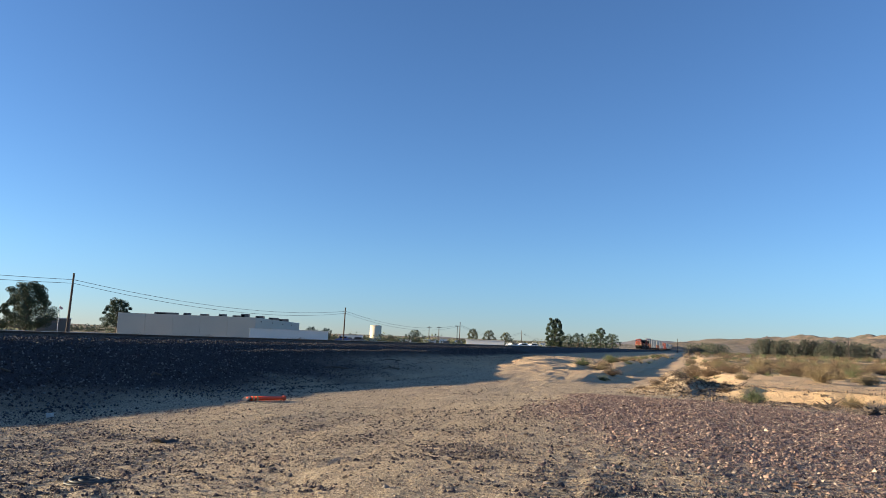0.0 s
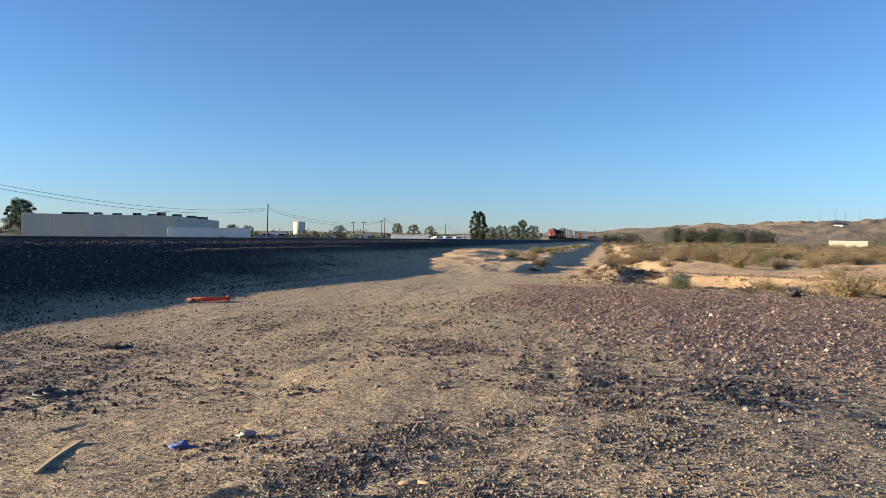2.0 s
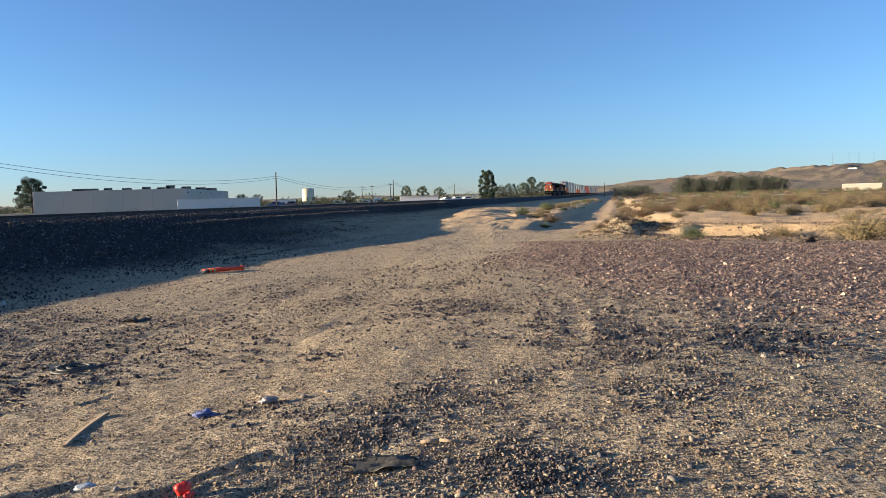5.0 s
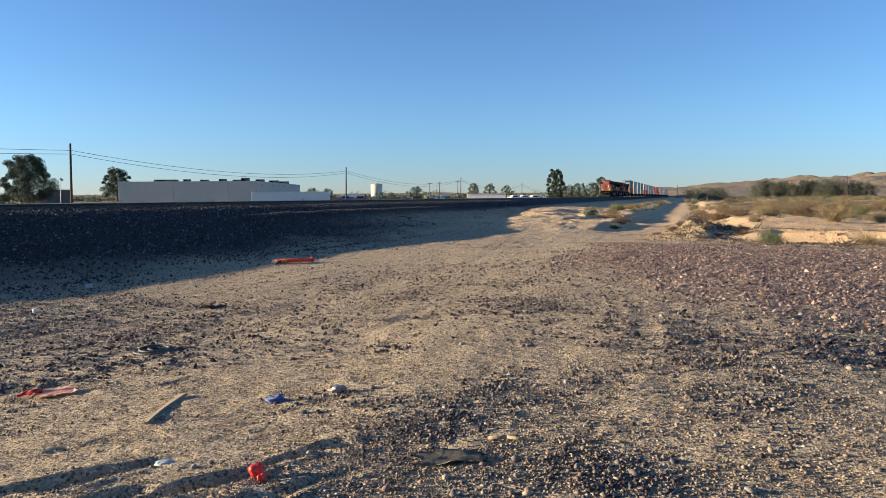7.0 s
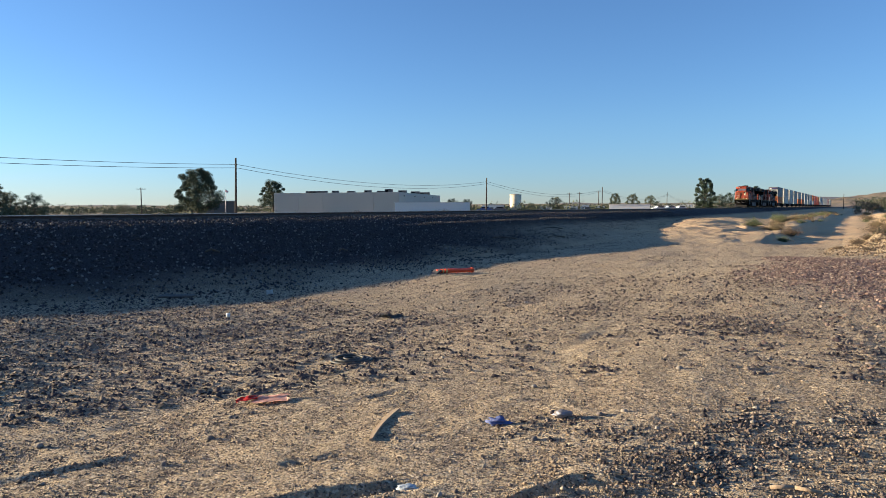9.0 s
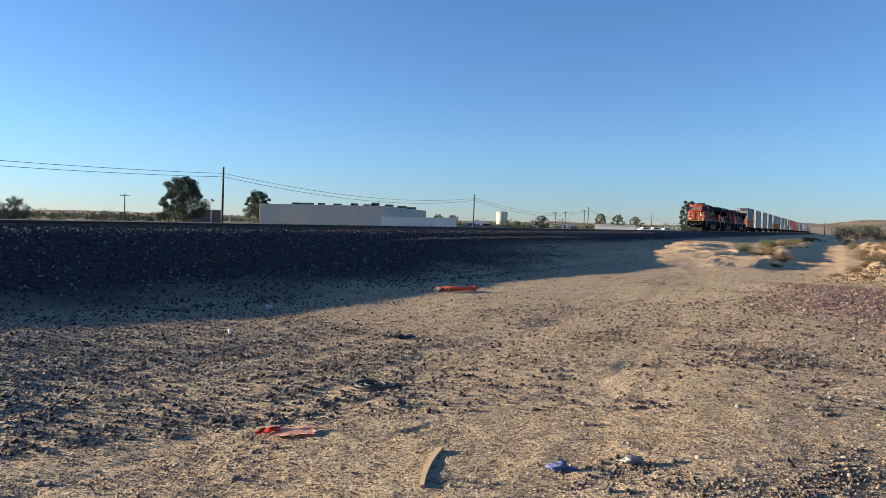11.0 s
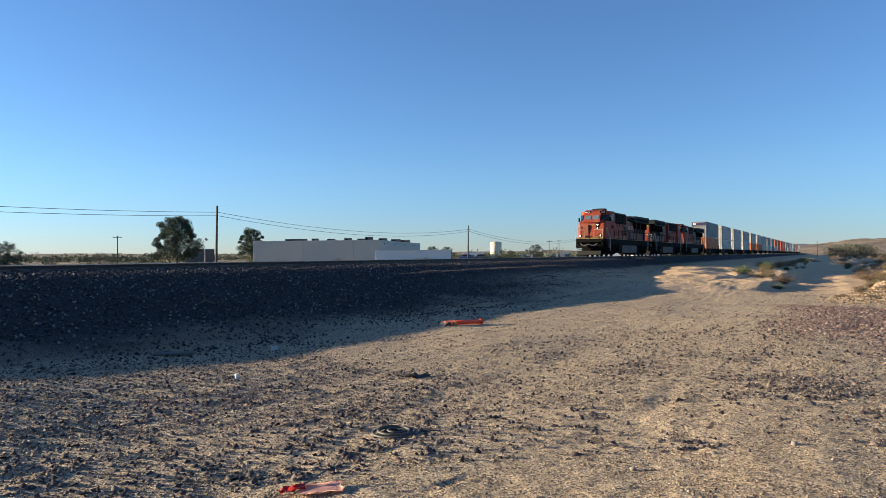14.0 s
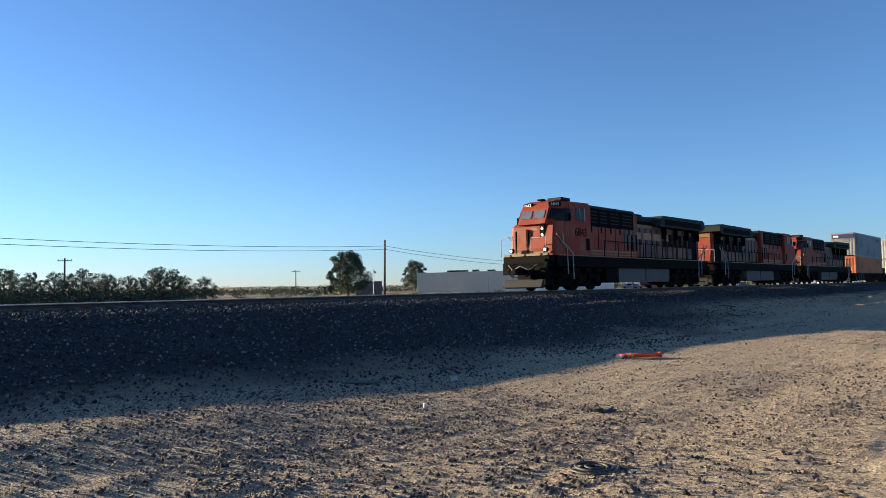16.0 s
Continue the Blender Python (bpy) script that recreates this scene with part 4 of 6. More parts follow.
def motions():
    """The train runs towards the camera at a steady 19.7 m/s."""
    turn = math.degrees(math.atan2(-ALONG[1], -ALONG[0]))
    for ob, back, how in TRAIN:
        rows = []
        for t in (0.0, 4.0, 8.0, 12.0, 16.0):
            s = 29.7 + 19.69 * (16.0 - t) + back
            if how is True:
                rows.append((t, Matrix.Translation(at(s + 22.3, TRACK_P, RAIL_Z)) @ pose(0, 0, 0, 0, 0, turn + 180)))
            else:
                rows.append((t, Matrix.Translation(at(s, TRACK_P, RAIL_Z + float(how))) @ pose(0, 0, 0, 0, 0, turn)))
        walk(ob, rows)


# ---- beyond the railway: poles, wires, buildings ----
def utility_pole(place, high, label, arm=False, lean=0.0):
    t = thing("utility_pole", place, label, "utility pole", "utility poles along the railway", 0)
    t.matrix_basis = Matrix.Translation(place) @ pose(0, 0, 0, 0, lean, 30)
    part("pole", add_rod(bmesh.new(), (0, 0, -0.6), (0, 0, high), 0.20, 0.13, 10), POLEWOOD, t)
    if arm:
        part("crossarm", box((0, 0, high - 0.5), (2.6, 0.12, 0.14), 0.01), POLEWOOD, t)
        for x in (-1.15, -0.45, 0.45, 1.15):
            part("insulator", add_rod(bmesh.new(), (x, 0, high - 0.42), (x, 0, high - 0.2), 0.06, 0.04, 8), TANKGREY, t)
    else:
        for z in (high - 0.95, high - 1.45):
            part("insulator", add_rod(bmesh.new(), (0, -0.32, z), (0, -0.12, z), 0.05, 0.07, 8), TANKGREY, t)
    return t


POLE_P, POLE_TOP = 80.0, 8.9
POLES = [-8, 75, 158, 254, 362, 474]


def line_at(s, p, z):
    """The pole line runs at a slight angle to the railway."""
    return Vector((0.2950 * s - 0.9555 * p, 0.9555 * s + 0.2950 * p, z))


def build_line():
    for s in POLES:
        utility_pole(line_at(s, POLE_P, -0.6), POLE_TOP + 0.6, "dark weathered wooden utility pole beside the railway", False, 1.0)
    for drop in (0.95, 1.45):
        for a, b in zip(POLES, POLES[1:]):
            pts = []
            for k in range(17):
                f = k / 16
                pts.append(line_at(a + (b - a) * f, POLE_P - 0.3, POLE_TOP - drop - 4 * (2.5 + (drop - 0.95) * 0.4) * f * (1 - f) * ((b - a) / 96) ** 2 * (0.55 if a < 0 else 1.0)))
            cu = bpy.data.curves.new("overhead_wire", "CURVE")
            cu.dimensions, cu.bevel_depth, cu.bevel_resolution = "3D", 0.03, 1
            line = cu.splines.new("POLY")
            line.points.add(len(pts) - 1)
            for q, v in zip(line.points, pts):
                q.co = (*v, 1)
            cu.materials.append(WIRE)
            wire = new("overhead_wire", cu)
            tagged(wire, "thin dark overhead wire sagging between wooden poles", "wire", "overhead wires")


build_line()


def warehouse():
    t = thing("warehouse", (-132, 264, -0.6), "long pale grey flat-roofed warehouse with rooftop units", "warehouse", turn=2.0)
    wall = mat("pale_grey_tilt_up_wall", (0.55, 0.505, 0.42), (0.49, 0.45, 0.38), 0.85, 0, 0.12, 3, 0.8, 0.03)
    roofm = mat("grey_roofing", (0.3, 0.3, 0.3), rough=0.9, scale=0.3, fine=4)
    for i in range(5):
        part("wall_panel", box((10.5 * i + 5.25, 0.15, 4.2), (10.44, 0.3, 8.4), 0.03), wall, t)
    for i in range(8):
        part("wall_panel", box((52.4, 10.5 * i + 5.6, 4.2 - 0.0), (0.3, 10.44, 8.4), 0.03), wall, t)
        part("wall_panel", box((0.1, 10.5 * i + 5.6, 4.2), (0.3, 10.44, 8.4), 0.03), wall, t)
    part("roof", box((26.2, 42.2, 7.8), (51.8, 83.6, 0.3)), roofm, t)
    part("back_wall", box((26.2, 84.3, 4.2), (52.0, 0.3, 8.4)), wall, t)
    for i, (x, y, w, h) in enumerate(((13, 14, 9, 1.5), (21, 15, 2.4, 1.6), (27, 18, 3.0, 1.5), (35, 16, 2.6, 1.7), (38.5, 24, 3.2, 1.6), (43, 20, 3.0, 2.2), (46, 32, 3.4, 1.9), (49, 44, 4.0, 1.7), (50, 58, 5.0, 1.6))):
        u = part("roof_unit", box((x, y, 7.95 + h / 2), (w, 2.4, h), 0.05), TANKGREY, t, "grey rooftop air unit")
        part("vent", box((x - w * 0.2, y - 1.21, 7.95 + h / 2), (w * 0.4, 0.03, h * 0.6)), BLACK, u)
    for i in range(4):
        part("wall_lamp", box((52.7, 8 + 19 * i, 7.0), (0.4, 0.5, 0.35), 0.03), BLACK, t)
    part("dock_door", box((52.58, 36, 2.2), (0.06, 3.4, 4.0)), TANKGREY, t)


warehouse()


# ---- trees ----
def leaf_cloud(centres, radii, count, size, rnd, droop=0.0):
    """Many small leaf faces gathered in clumps."""
    centres, radii = np.asarray(centres), np.asarray(radii)
    pick = rnd.integers(0, len(centres), count)
    d = rnd.normal(size=(count, 3))
    d /= np.linalg.norm(d, axis=1)[:, None]
    pos = centres[pick] + d * (radii[pick] * rnd.random(count) ** 0.45)[:, None] * np.array((1, 1, 0.75))
    a, b = rnd.normal(size=(count, 3)), rnd.normal(size=(count, 3))
    a /= np.linalg.norm(a, axis=1)[:, None]
    b -= (a * b).sum(1)[:, None] * a
    b /= np.linalg.norm(b, axis=1)[:, None]
    w = size * rnd.uniform(0.6, 1.4, (count, 1))
    quad = np.stack((pos - a * w, pos - b * w * 0.55, pos + a * w, pos + b * w * 0.55), 1)
    return quad.reshape(-1, 3), np.arange(count * 4).reshape(-1, 4)


LEAF = {
    "pine": mat("dark_pine_needles", (0.045, 0.068, 0.034), (0.03, 0.046, 0.025), 0.8, 0, 0.6, 6, island=0.2, bump=0),
    "olive": mat("dusty_olive_leaves", (0.085, 0.095, 0.045), (0.055, 0.065, 0.033), 0.8, 0, 0.6, 6, island=0.2, bump=0),
    "gum": mat("grey_green_gum_leaves", (0.075, 0.085, 0.055), (0.05, 0.058, 0.042), 0.8, 0, 0.3, 4, island=0.3, bump=0),
    "sage": mat("green_desert_broom", (0.115, 0.13, 0.05), (0.08, 0.092, 0.04), 0.85, 0, 2, 12, island=0.14, bump=0),
    "straw": mat("dry_straw_brush", (0.23, 0.175, 0.09), (0.16, 0.12, 0.064), 0.9, 0, 2, 12, island=0.14, bump=0),
    "brown": mat("dry_brown_brush", (0.16, 0.108, 0.062), (0.105, 0.072, 0.045), 0.9, 0, 2, 12, island=0.14, bump=0),
}
BARK = mat("grey_brown_bark", (0.12, 0.09, 0.065), (0.07, 0.055, 0.04), 0.95, 0, 2, 18, bump=0.5)


def tree(place, high, wide, leaf, label, seed, bare=0.22, leaves=5200, group=""):
    rnd = np.random.default_rng(seed)
    t = thing("tree", place, label, "tree", group, float(rnd.uniform(0, 360)))
    bm = bmesh.new()
    add_rod(bm, (0, 0, -0.3), (0, 0, high * 0.45), high * 0.035, high * 0.022, 8)
    add_rod(bm, (0, 0, high * 0.45), (0.05 * wide, 0, high * 0.9), high * 0.022, high * 0.006, 8)
    cs, rs = [], []
    n = 44
    lobes = rnd.uniform(0.78, 1.12, 7)
    for i in range(n):
        f = (i + 0.5) / n
        z = high * (bare + (0.95 - bare) * f)
        girth = math.sin(math.pi * (0.27 + 0.62 * f)) ** 0.8
        reach = wide / 2 * girth * lobes[i % 7] * rnd.uniform(0.85, 1.1)
        r = wide * rnd.uniform(0.06, 0.13)
        ang = i * 2.4 + rnd.uniform(-0.4, 0.4)
        d = max(reach - r * 0.7, 0) * rnd.uniform(0.65, 1.05)
        c = (d * math.cos(ang), d * math.sin(ang), z)
        cs.append(c)
        rs.append(r)
        if i % 2 == 0:
            add_rod(bm, (0, 0, z * 0.72), c, high * 0.010, high * 0.003, 5)
    part("trunk", bm, BARK, t)
    for f in np.linspace(0.1, 0.8, 9):
        cs.append((float(rnd.normal() * wide * 0.06), float(rnd.normal() * wide * 0.06), high * (bare + (0.95 - bare) * f)))
        rs.append(wide * 0.15)
    many = leaves > 4000
    v, f = leaf_cloud(cs, rs, int(leaves * (4.6 if many else 2.0)), high * (0.0098 if many else 0.015), rnd)
    crown = quick_mesh("crown", v, f, LEAF[leaf])
    link("crown", crown, t)
    return t


def brush_mesh(name, seed, leaf, high, wide, twigs, leaves):
    """A dense desert shrub: thin twigs from the root and small leaves along them."""
    rnd = np.random.default_rng(seed)
    v, f = [], []
    tips = []
    for i in range(twigs):
        a = rnd.uniform(0, 2 * math.pi)
        lean = rnd.random() ** 0.6
        th, far = 1.45 * lean, rnd.uniform(0.72, 1.06) * (0.86 + 0.28 * math.sin(3 * a + seed))
        h = high * (0.10 + 0.88 * math.cos(th)) * far
        r = wide / 2 * math.sin(th) * far
        root = np.array((rnd.normal() * wide * 0.07, rnd.normal() * wide * 0.07, 0.0))
        tip = np.array((r * math.cos(a), r * math.sin(a), h))
        mid = root * 0.4 + tip * 0.6 + np.array((0, 0, high * 0.12 * lean))
        side = np.cross(tip - root, rnd.normal(size=3))
        side = side / (np.linalg.norm(side) + 1e-6) * wide * 0.0026
        k = len(v)
        v += [root - side * 1.6, root + side * 1.6, mid - side, mid + side, tip - side * 0.3, tip + side * 0.3]
        f += [(k, k + 1, k + 3, k + 2), (k + 2, k + 3, k + 5, k + 4)]
        tips.append((mid, tip))
    pick = rnd.integers(0, len(tips), leaves)
    q = rnd.random(leaves)[:, None]
    m, e = np.array([t[0] for t in tips])[pick], np.array([t[1] for t in tips])[pick]
    pos = m + (e - m) * (q ** 0.8 * 1.45 - 0.45) + rnd.normal(size=(leaves, 3)) * wide * 0.03
    pos[:, 2] = np.maximum(pos[:, 2], 0.02)
    a, b = rnd.normal(size=(leaves, 3)), rnd.normal(size=(leaves, 3))
    a /= np.linalg.norm(a, axis=1)[:, None]
    b /= np.linalg.norm(b, axis=1)[:, None]
    w = wide * (0.026 if leaves < 1000 else 0.0145) * rnd.uniform(0.5, 1.4, (leaves, 1))
    quad = np.stack((pos - a * w, pos - b * w * 0.4, pos + a * w, pos + b * w * 0.4), 1).reshape(-1, 3)
    k = len(v)
    v = np.concatenate((np.array(v), quad))
    f = np.concatenate((np.array(f), np.arange(leaves * 4).reshape(-1, 4) + k))
    return quick_mesh(name, v, f, LEAF[leaf])


BRUSH = {
    "straw": [brush_mesh("dry_bush", 11 + i, "straw", 1.0, 1.6, 200, 4200) for i in range(3)],
    "brown": [brush_mesh("dry_bush", 21 + i, "brown", 1.0, 1.7, 220, 4200) for i in range(2)],
    "sage": [brush_mesh("green_bush", 31 + i, "sage", 1.0, 1.5, 200, 4200) for i in range(2)],
}
LIGHT = {k: brush_mesh("low_scrub", 51, k, 1.0, 1.6, 90, 420) for k in ("straw", "brown", "sage")}
BRUSH_LABEL = {"straw": "dry straw-coloured desert bush on sandy ground", "brown": "dry brown twiggy desert bush on sandy ground", "sage": "green desert broom bush on sandy ground"}


def bush(kind, s, p, high, rnd, wide=1.0):
    me = BRUSH[kind][rnd.randrange(len(BRUSH[kind]))] if s < 90 else LIGHT[kind]
    x, y, _ = at(s, p)
    z = float(land(np.array([s]), np.array([p]))[0])
    ob = tagged(link("bush", me), BRUSH_LABEL[kind], "bush", "desert bushes")
    ob.matrix_basis = Matrix.LocRotScale((x, y, z - 0.04), Euler((0, 0, rnd.uniform(0, 6.28))), (high * wide, high * wide, high))
    return ob


def build_bushes():
    rnd = random.Random(17)
    # the ones that stand out: kind, s, p, height, spread
    for kind, s, p, h, w in (("sage", 41.5, 0.7, 1.05, 1.35), ("sage", 43.0, -0.1, 0.8, 1.4), ("sage", 31.9, -2.2, 0.72, 1.3), ("straw", 42.8, -6.3, 1.2, 1.3), ("brown", 52.4, -6.3, 1.5, 1.4),
                             ("brown", 53.5, -7.9, 1.3, 1.4), ("brown", 58.3, -1.1, 1.2, 1.6), ("brown", 59.7, 0.1, 1.1, 1.6), ("brown", 57.0, -2.6, 0.9, 1.6), ("straw", 41.9, -2.4, 0.55, 1.5),
                             ("brown", 57.4, -4.9, 0.75, 1.4), ("straw", 26.6, -7.0, 1.15, 1.6), ("straw", 26.4, -9.0, 1.3, 1.6), ("straw", 27.8, -10.4, 1.2, 1.5), ("straw", 44.5, -8.8, 0.9, 1.5),
                             ("straw", 33.0, -5.9, 0.6, 1.6), ("straw", 59.1, -15.8, 1.3, 1.6), ("straw", 60.5, -17.9, 1.2, 1.6), ("straw", 51.0, -12.3, 1.1, 1.6), ("brown", 72.0, -12.0, 1.5, 1.6),
                             ("straw", 89.0, -20.0, 1.4, 1.7), ("straw", 66.0, -5.2, 1.1, 1.6), ("sage", 47.5, 5.6, 0.5, 1.6), ("brown", 51.5, 5.5, 0.7, 1.6), ("straw", 36.5, -9.5, 0.6, 1.5)):
        bush(kind, s, p, h, rnd, w)
    n = 0
    while n < 240:
        s = 56 + 200 * rnd.random() ** 1.25
        p = 0.5 - (s * 0.62 + 6) * rnd.random()
        if vnoise(np.array([s / 9.0]), np.array([p / 9.0]), 7)[0] < -0.08:
            continue
        bush(rnd.choice(("straw", "straw", "brown", "brown", "sage")), s, p, rnd.uniform(0.6, 1.3), rnd, rnd.uniform(1.3, 1.9))
        n += 1
    low = {"straw": [], "brown": [], "sage": []}
    for i in range(330):
        s = 44 + 110 * rnd.random() ** 1.1
        p = 1.0 - rnd.random() * (s * 0.62 + 4)
        low[rnd.choice(("straw", "brown", "sage", "brown"))].append((s, p, rnd.uniform(0.2, 0.5) * (1 + smooth(50, 100, s)), rnd.uniform(1.3, 2.0)))
    for i in range(60):
        b = bearing(rnd.uniform(-62, -8), rnd.uniform(85, 230))
        s, p = sp_of(b.x, b.y)
        if p > 40 and not (-140 < b.x < -75 and 255 < b.y < 355):
            low[rnd.choice(("sage", "brown"))].append((s, p, rnd.uniform(1.0, 2.2), 1.4))
    for kind, rows in low.items():
        me = LIGHT[kind]
        v0 = np.empty(len(me.vertices) * 3, np.float32)
        me.vertices.foreach_get("co", v0)
        v0 = v0.reshape(-1, 3)
        f0 = np.empty(len(me.polygons) * 4, np.int32)
        me.loops.foreach_get("vertex_index", f0)
        vs, fs = [], []
        for i, (s, p, h, w) in enumerate(rows):
            a = rnd.uniform(0, 6.28)
            x, y, _ = at(s, p)
            z = float(land(np.array([s]), np.array([p]))[0]) - 0.03
            k = np.stack((v0[:, 0] * math.cos(a) - v0[:, 1] * math.sin(a), v0[:, 0] * math.sin(a) + v0[:, 1] * math.cos(a), v0[:, 2]), -1) * np.array((h * w, h * w, h))
            vs.append(k + np.array((x, y, z)))
            fs.append(f0.reshape(-1, 4) + i * len(v0))
        tagged(link("low_scrub", quick_mesh("low_scrub", np.concatenate(vs), np.concatenate(fs), LEAF[kind])), "low " + kind + "-coloured scrub dotted over the sand", "brush", kind="stuff")
    # along the little ridge between the dirt road and the railway
    for i in range(46):
        s = 56 + 140 * rnd.random() ** 1.3
        bush(rnd.choice(("straw", "sage", "brown")), s, rnd.gauss(7.2, 0.9), rnd.uniform(0.5, 1.0), rnd, 1.5)


build_bushes()


def far_scrub(name, n, seed, spot, high, leaf, label):
    """Far brush as one piece."""
    rnd = np.random.default_rng(seed)
    cs, rs = [], []
    while len(cs) < n:
        x, y = spot(rnd)
        h = high * rnd.uniform(0.5, 1.2)
        s, p = sp_of(x, y)
        z = float(land(np.array([s]), np.array([p]))[0])
        cs.append((x, y, z + h * 0.45))
        rs.append(h * 0.8)
    v, f = leaf_cloud(cs, rs, n * 75, high * 0.10, rnd)
    return tagged(link(name, quick_mesh(name, v, f, LEAF[leaf])), label, "brush", kind="stuff")


def spot_right(rnd):
    s = 200 + 500 * rnd.random()
    return tuple(at(s, 2 - (s * 0.75) * rnd.random()))[:2]


def spot_left(rnd):
    b = bearing(rnd.uniform(-70, 8), rnd.uniform(260, 900))
    return b.x, b.y


far_scrub("far_brush", 900, 3, spot_right, 1.4, "brown", "far dry scrub covering the desert flat")
far_scrub("far_brush", 600, 4, spot_right, 1.4, "sage", "far olive scrub covering the desert flat")


def spot_left_clear(rnd):
    while True:
        x, y = spot_left(rnd)
        az = math.degrees(math.atan2(x, y))
        if not (-30 < az < -9 and math.hypot(x, y) < 430):
            return x, y


def spot_hedge(rnd):
    b = bearing(rnd.uniform(-63, -44.3), rnd.uniform(140, 152))
    return b.x, b.y


far_scrub("hedge", 130, 6, spot_hedge, 2.6, "olive", "dense dusty hedge beneath the roadside trees")
far_scrub("far_trees", 1500, 5, spot_left_clear, 4.0, "olive", "low dusty trees scattered over the far plain")


def build_trees():
    tree(bearing(-32.3, 170, -0.6), 11.2, 12.5, "pine", "large rounded dark pine beyond the railway", 1, 0.16, 9000)
    tree(bearing(-26.6, 400, -0.6), 17.8, 19.0, "pine", "dark pine beside the warehouse corner", 2, 0.18, 7000)
    tree(bearing(7.55, 262, -0.6), 12.4, 9.4, "pine", "tall pointed dark pine beyond the railway", 3, 0.04, 7000)
    for i, (az, d, h, w, k) in enumerate(((8.6, 270, 6.4, 7.5, "pine"), (9.4, 275, 7.2, 8.0, "pine"), (10.4, 285, 7.6, 8.0, "pine"), (11.1, 300, 10.3, 8.0, "pine"), (12.0, 330, 8.5, 9, "pine"),
                                          (2.2, 320, 8.0, 7, "olive"), (0.9, 330, 8.6, 8, "olive"), (-3.8, 300, 6.6, 9, "olive"), (3.6, 340, 7.6, 7, "olive"),
                                          (-43.3, 150, 5.0, 6.0, "pine"), (-37.6, 150, 3.0, 5.5, "olive"), (-51, 160, 4.0, 7, "olive"), (-12.2, 330, 6.5, 9, "olive"), (-11.0, 330, 6.2, 9, "olive"), (-5.8, 290, 4.0, 5, "olive"))):
        tree(bearing(az, d, -0.6), h, w, k, "dusty green tree among low buildings beyond the railway", 40 + i, 0.02, 3900, "trees beyond the railway")
    rnd = random.Random(3)
    for i in range(30):
        az = -44.6 - i * 0.60
        tree(bearing(az + rnd.uniform(-0.2, 0.2), 150 + rnd.uniform(-8, 12), -0.6), rnd.uniform(4.2, 7.4), rnd.uniform(4.5, 6.5), rnd.choice(("olive", "gum")), "dusty roadside tree in a row beyond the railway", 70 + i, 0.04, 2400, "row of roadside trees")
    for i in range(44):
        az = 22.3 + i * 0.177 + rnd.uniform(-0.08, 0.08)
        tree(bearing(az, 520 + rnd.uniform(-14, 18), 0.2), rnd.uniform(8.0, 12.0), rnd.uniform(8, 12), "gum", "grey-green gum tree in a long windbreak row", 110 + i, 0.0, 1800, "windbreak of gum trees")
    for i in range(14):
        tree(bearing(17.7 + i * 0.21, 430 + rnd.uniform(-15, 25), -0.2), rnd.uniform(4.5, 7.0), rnd.uniform(7, 9), rnd.choice(("olive", "pine")), "round dark green tree on the desert flat", 160 + i, 0.05, 1300, "trees on the flat")
    for i in range(5):
        tree(bearing(35.9 + i * 0.6, 395 + rnd.uniform(-10, 10), -0.3), rnd.uniform(5.5, 8), 10, "olive", "green tree beside the white shed", 180 + i, 0.05, 1300, "trees on the flat")


build_trees()


